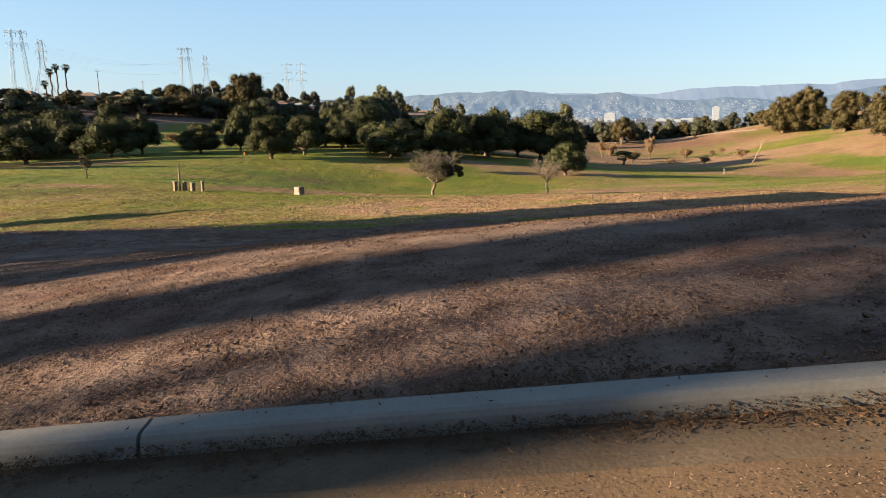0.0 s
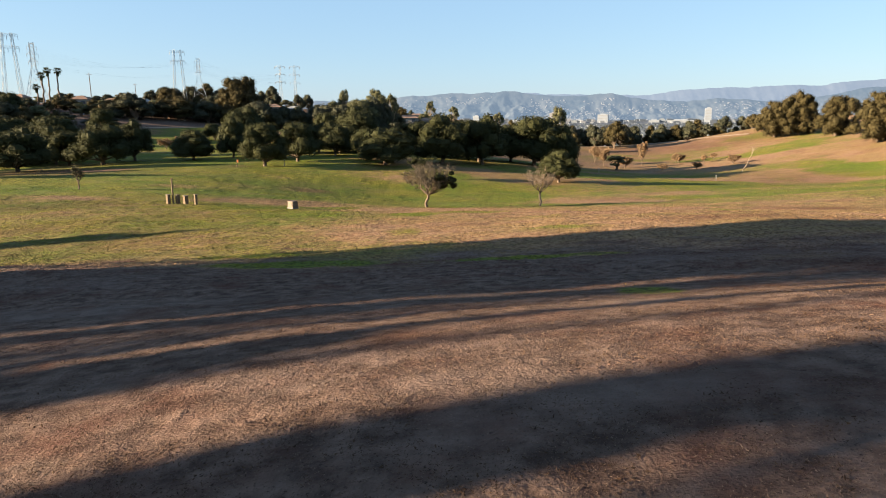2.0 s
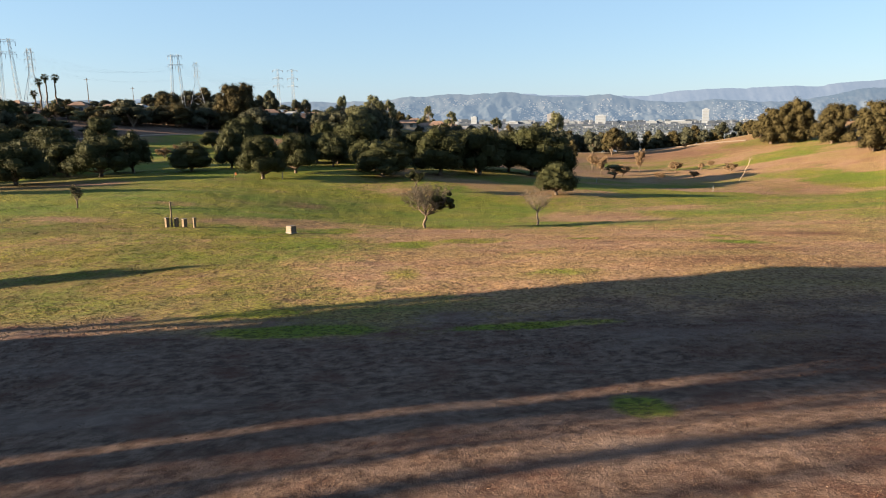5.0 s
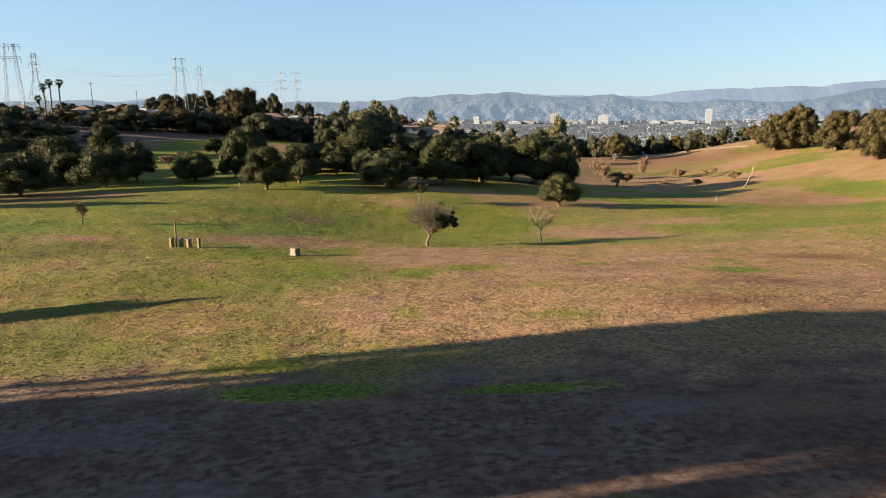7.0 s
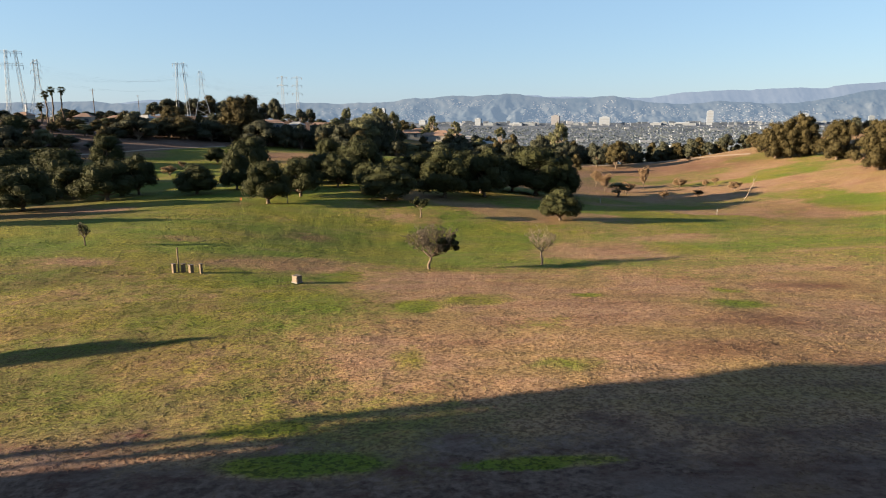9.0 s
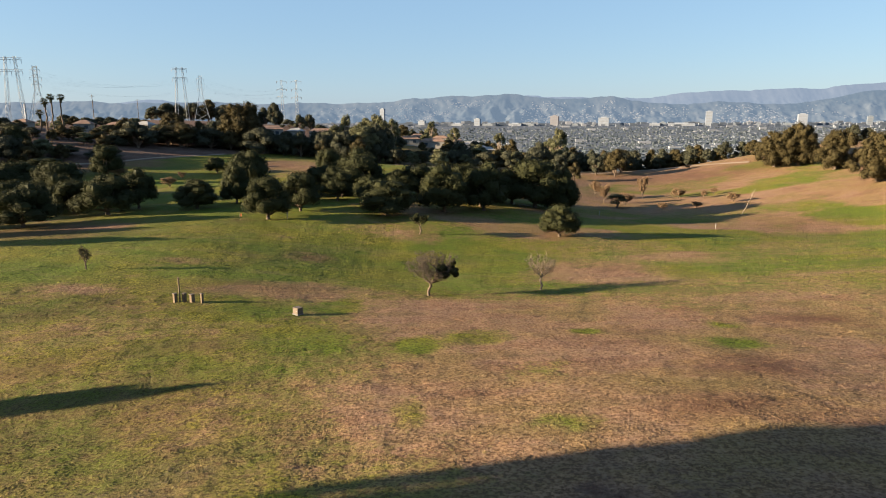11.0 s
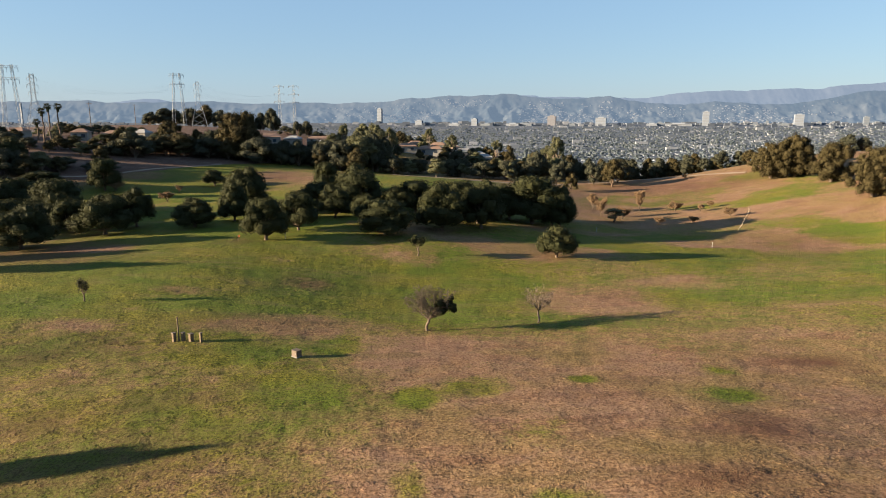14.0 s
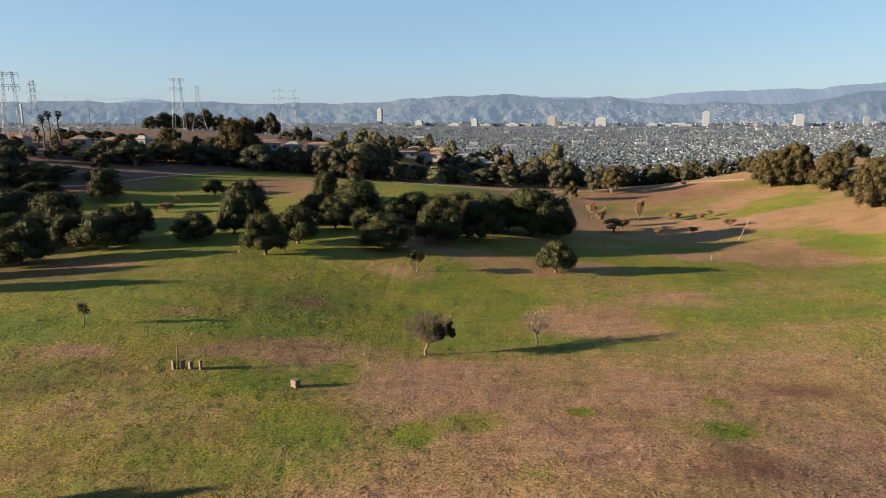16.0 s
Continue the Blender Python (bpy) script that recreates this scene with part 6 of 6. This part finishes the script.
def surface(x, y):
    """The ground's height with its lumps."""
    z = heights(x, y)
    lumps = wave(x, y, 3.1, 1.1) * 0.05 + wave(x, y, 0.9, 1.2) * 0.03 + wave(x, y, 0.22, 1.3) * 0.006
    return z + lumps * np.where(y < 12, 0.55, 1.0) * smooth(0, 0.35, y - kerb_y(x)) + wave(x, y, 19, 1.4) * 0.10 * smooth(15, 40, y) * smooth(400, 200, y)


def turf(name, seed, count, near, far, blades, tall, wide, label, power=1.0):
    """Tufts of short turf, each a few blades; their colour follows the ground they grow on."""
    rng = np.random.default_rng(seed)
    x, y = fan(rng, count, near, far, 40, power)
    keep = (wave(x, y, 0.55, 2.5) + 0.7 * wave(x, y, 2.6, 2.6) > -0.25) & (rng.random(count) < smooth(near, near + 12, y))
    keep &= rng.random(count) > 0.8 * smooth(0.35, 0.7, covers(x, y)[1])
    x, y = x[keep], y[keep]
    n = len(x)
    z = surface(x, y) - 0.012
    size = rng.uniform(0.55, 1.3, n)
    v = np.zeros((n, blades, 3, 3))
    for k in range(blades):
        a = rng.uniform(0, 6.283, n)
        ox, oy = rng.normal(0, wide * 0.8, n), rng.normal(0, wide * 0.8, n)
        bx, by = np.cos(a) * wide * size, np.sin(a) * wide * size
        lx, ly = rng.normal(0, tall * 0.6, n), rng.normal(0, tall * 0.6, n)
        h = tall * size * rng.uniform(0.5, 1.1, n)
        v[:, k, 0] = np.stack([x + ox - bx, y + oy - by, z], 1)
        v[:, k, 1] = np.stack([x + ox + bx, y + oy + by, z], 1)
        v[:, k, 2] = np.stack([x + ox + lx, y + oy + ly, z + h], 1)
    v = v.reshape(-1, 3)
    rep = blades * 3
    g, b, ru, town = covers(x, y)
    g = np.clip(g + rng.normal(0, 0.1, n), 0, 1)
    ob = sheet(name, v, np.arange(len(v)).reshape(-1, 3), TURF,
               {"green": np.repeat(g, rep), "bare": np.repeat(b * 0.8, rep), "rust": np.repeat(ru, rep), "town": np.zeros(len(v))}, smooth_shade=False)
    return tagged(ob, label, "grass", kind="stuff")


def clumps(name, seed, count, near, far, wide, tall, label, power=1.0):
    """Low uneven cushions of matted grass, that catch the low sun."""
    rng = np.random.default_rng(seed)
    x, y = fan(rng, count, near, far, 40, power)
    keep = (y > kerb_y(x) + 0.3) & (rng.random(count) < smooth(near, near + 0.25 * near, np.hypot(x, y)))
    keep &= wave(x, y, 6 * wide, 2.7) + 0.6 * wave(x, y, 25 * wide, 2.8) > -0.55
    x, y = x[keep], y[keep]
    n = len(x)
    size = wide * rng.uniform(0.5, 1.25, n)
    up = tall * rng.uniform(0.4, 1.2, n) * (1 + 0.5 * wave(x, y, 20 * wide, 2.9))
    turn, sides = rng.uniform(0, 6.283, n), 5
    v = np.zeros((n, sides + 1, 3))
    for k in range(sides):
        a, r = turn + 6.28318 * k / sides, size * rng.uniform(0.65, 1.2, n)
        px, py = x + np.cos(a) * r, y + np.sin(a) * r
        v[:, k] = np.stack([px, py, surface(px, py) - 0.01], 1)
    px, py = x + rng.normal(0, 0.25, n) * size, y + rng.normal(0, 0.25, n) * size
    v[:, sides] = np.stack([px, py, surface(px, py) + up], 1)
    f = np.array([(k, (k + 1) % sides, sides) for k in range(sides)])[None] + (sides + 1) * np.arange(n)[:, None, None]
    g, b, ru, town = (np.repeat(q, sides + 1) for q in covers(x, y))
    ob = sheet(name, v.reshape(-1, 3), f.reshape(-1, 3), SOIL, {"green": g, "bare": b, "rust": ru, "town": town}, smooth_shade=True)
    return tagged(ob, label, "grass", kind="stuff")


clumps("earth_clods", 21, 60000, 2.4, 20, 0.04, 0.008, "small clods and matted straw on bare earth", 0.75)
clumps("matted_turf", 22, 190000, 14, 72, 0.095, 0.03, "matted cushions of dry turf on the slope", 0.85)
clumps("lawn_cushions", 23, 110000, 62, 165, 0.27, 0.036, "low cushions of mown lawn grass")
turf("short_turf", 1, 110000, 10, 60, 3, 0.03, 0.03, "short dry tufts of turf on the slope", 0.8)


def litter(name, seed, x, y, z, small, large, material, label, lift=0.012, lean=0.5):
    """Dead leaves and chips strewn about: bent four-cornered flakes."""
    rng = np.random.default_rng(seed)
    n = len(x)
    a, tip, roll = rng.uniform(0, 6.283, n), rng.normal(0, lean, n), rng.normal(0, lean, n)
    s = rng.uniform(small, large, n) * np.where(rng.random(n) < 0.12, 1.7, 1.0)
    w = s * rng.uniform(0.22, 0.5, n)
    u = np.stack([np.cos(a) * np.cos(tip), np.sin(a) * np.cos(tip), np.sin(tip)], 1)
    q = np.stack([-np.sin(a) * np.cos(roll), np.cos(a) * np.cos(roll), np.sin(roll)], 1)
    c = np.stack([x, y, z + lift * rng.random(n) + 0.3 * s * np.abs(np.sin(tip))], 1)
    bend = np.stack([np.zeros(n), np.zeros(n), s * 0.15], 1)
    v = np.stack([c - u * s[:, None] / 2 + bend, c - q * w[:, None] / 2, c + u * s[:, None] / 2 + bend, c + q * w[:, None] / 2], 1).reshape(-1, 3)
    ob = sheet(name, v, np.arange(len(v)).reshape(-1, 4), material, smooth_shade=False)
    return tagged(ob, label, "leaf litter", kind="stuff")


rng = np.random.default_rng(9)
x, y = fan(rng, 95000, 2.0, 15, 42, 0.6)
keep = (y > kerb_y(x) + 0.03) & (wave(x, y, 0.5, 3.1) + 0.6 * wave(x, y, 1.7, 3.2) > -0.2)
litter("leaf_litter", 10, x[keep], y[keep], surface(x[keep], y[keep]), 0.007, 0.025, LITTER, "dry brown leaves and bark chips on bare earth", 0.012, 0.35)
x, y = fan(rng, 90000, 2.0, 12, 42, 0.6)
keep = y > kerb_y(x) + 0.03
litter("wood_chips", 17, x[keep], y[keep], surface(x[keep], y[keep]), 0.005, 0.018, CHIP, "pale wood chips and grit on bare earth", 0.006, 0.35)
n = 26000
x = rng.uniform(-4, 5, n)
off = 0.47 + np.abs(rng.normal(0, 0.6, n))
litter("road_grit", 18, x, kerb_y(x) - off, heights(x, kerb_y(x) + 0.02) - 0.048, 0.003, 0.011, CHIP, "pale grit strewn over the dusty road", 0.004, 0.3)
# a drift of leaves lies along the foot of the kerb
n = 22000
x = rng.uniform(-6, 7, n)
off = 0.135 + np.abs(rng.normal(0, 0.05, n)) * (1.2 + 0.8 * wave(x, x * 0, 0.7, 3.3))
y = kerb_y(x) - off
z = heights(x, kerb_y(x) + 0.02) - 0.06 + 0.035 * np.exp(-((off - 0.14) / 0.05) ** 2) * rng.random(n)
litter("gutter_leaves", 11, x, y, z, 0.006, 0.019, LITTER, "drift of dead leaves and twigs along the kerb", 0.008, 0.25)
n = 2200
x = rng.uniform(-5, 6, n)
off = np.abs(rng.normal(0, 0.035, n))
litter("verge_leaves", 12, x, kerb_y(x) + 0.01 + off, heights(x, kerb_y(x) + 0.02) + 0.014, 0.008, 0.024, LITTER, "dead leaves along the back of the kerb", 0.015, 0.5)
n = 5500
x = rng.uniform(-5, 6, n)
off = 0.34 + np.abs(rng.normal(0, 0.7, n))
litter("road_chips", 13, x, kerb_y(x) - off, heights(x, kerb_y(x) + 0.02) - 0.05, 0.005, 0.014, LITTER, "small dry chips and leaves on the dusty road", 0.006, 0.25)


n = 60
x = rng.uniform(-3, 4, n)
litter("kerb_leaves", 14, x, kerb_y(x) - rng.uniform(0.01, 0.11, n), heights(x, kerb_y(x) + 0.02) + 0.02, 0.012, 0.03, LITTER, "few dead leaves on the kerb", 0.004, 0.15)


def hill_houses(seed, count):
    """Pale houses scattered over the hills behind the town."""
    rng = np.random.default_rng(seed)
    x = rng.uniform(-400, 2600, count) + 200 * rng.normal(0, 1, count)
    y = 4335 + 240 * rng.random(count) ** 2.6
    origin, way = np.stack([x, y], 1), None
    dg = bpy.context.evaluated_depsgraph_get()
    spots = []
    for px, py in origin:
        hit, place, normal, _, ob, _ = scene.ray_cast(dg, Vector((px, py, 600)), Vector((0, 0, -1)))
        if hit and ob.name == "hills":
            spots.append(place)
    s = np.array([tuple(p) for p in spots])
    s = s[wave(s[:, 0], s[:, 1] * 2, 260, 4.2) > -0.1]
    n = len(s)
    corner = np.array([(sx, sy, sz) for sz in (0, 1) for sx, sy in ((-1, -1), (1, -1), (1, 1), (-1, 1))], float)
    quads = np.array([(4, 5, 6, 7), (0, 1, 5, 4), (1, 2, 6, 5), (2, 3, 7, 6), (3, 0, 4, 7)])
    dim = np.stack([rng.uniform(1.8, 5.5, n), rng.uniform(2, 4, n), rng.uniform(4, 6.5, n)], 1)
    co = corner[None] * dim[:, None] + s[:, None] - np.array((0, 0, 3.0))
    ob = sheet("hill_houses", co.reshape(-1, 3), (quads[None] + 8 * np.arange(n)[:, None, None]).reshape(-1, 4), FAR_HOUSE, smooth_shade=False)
    return tagged(ob, "small pale houses scattered over the far hills", "houses", kind="stuff")


hill_houses(6, 5200)
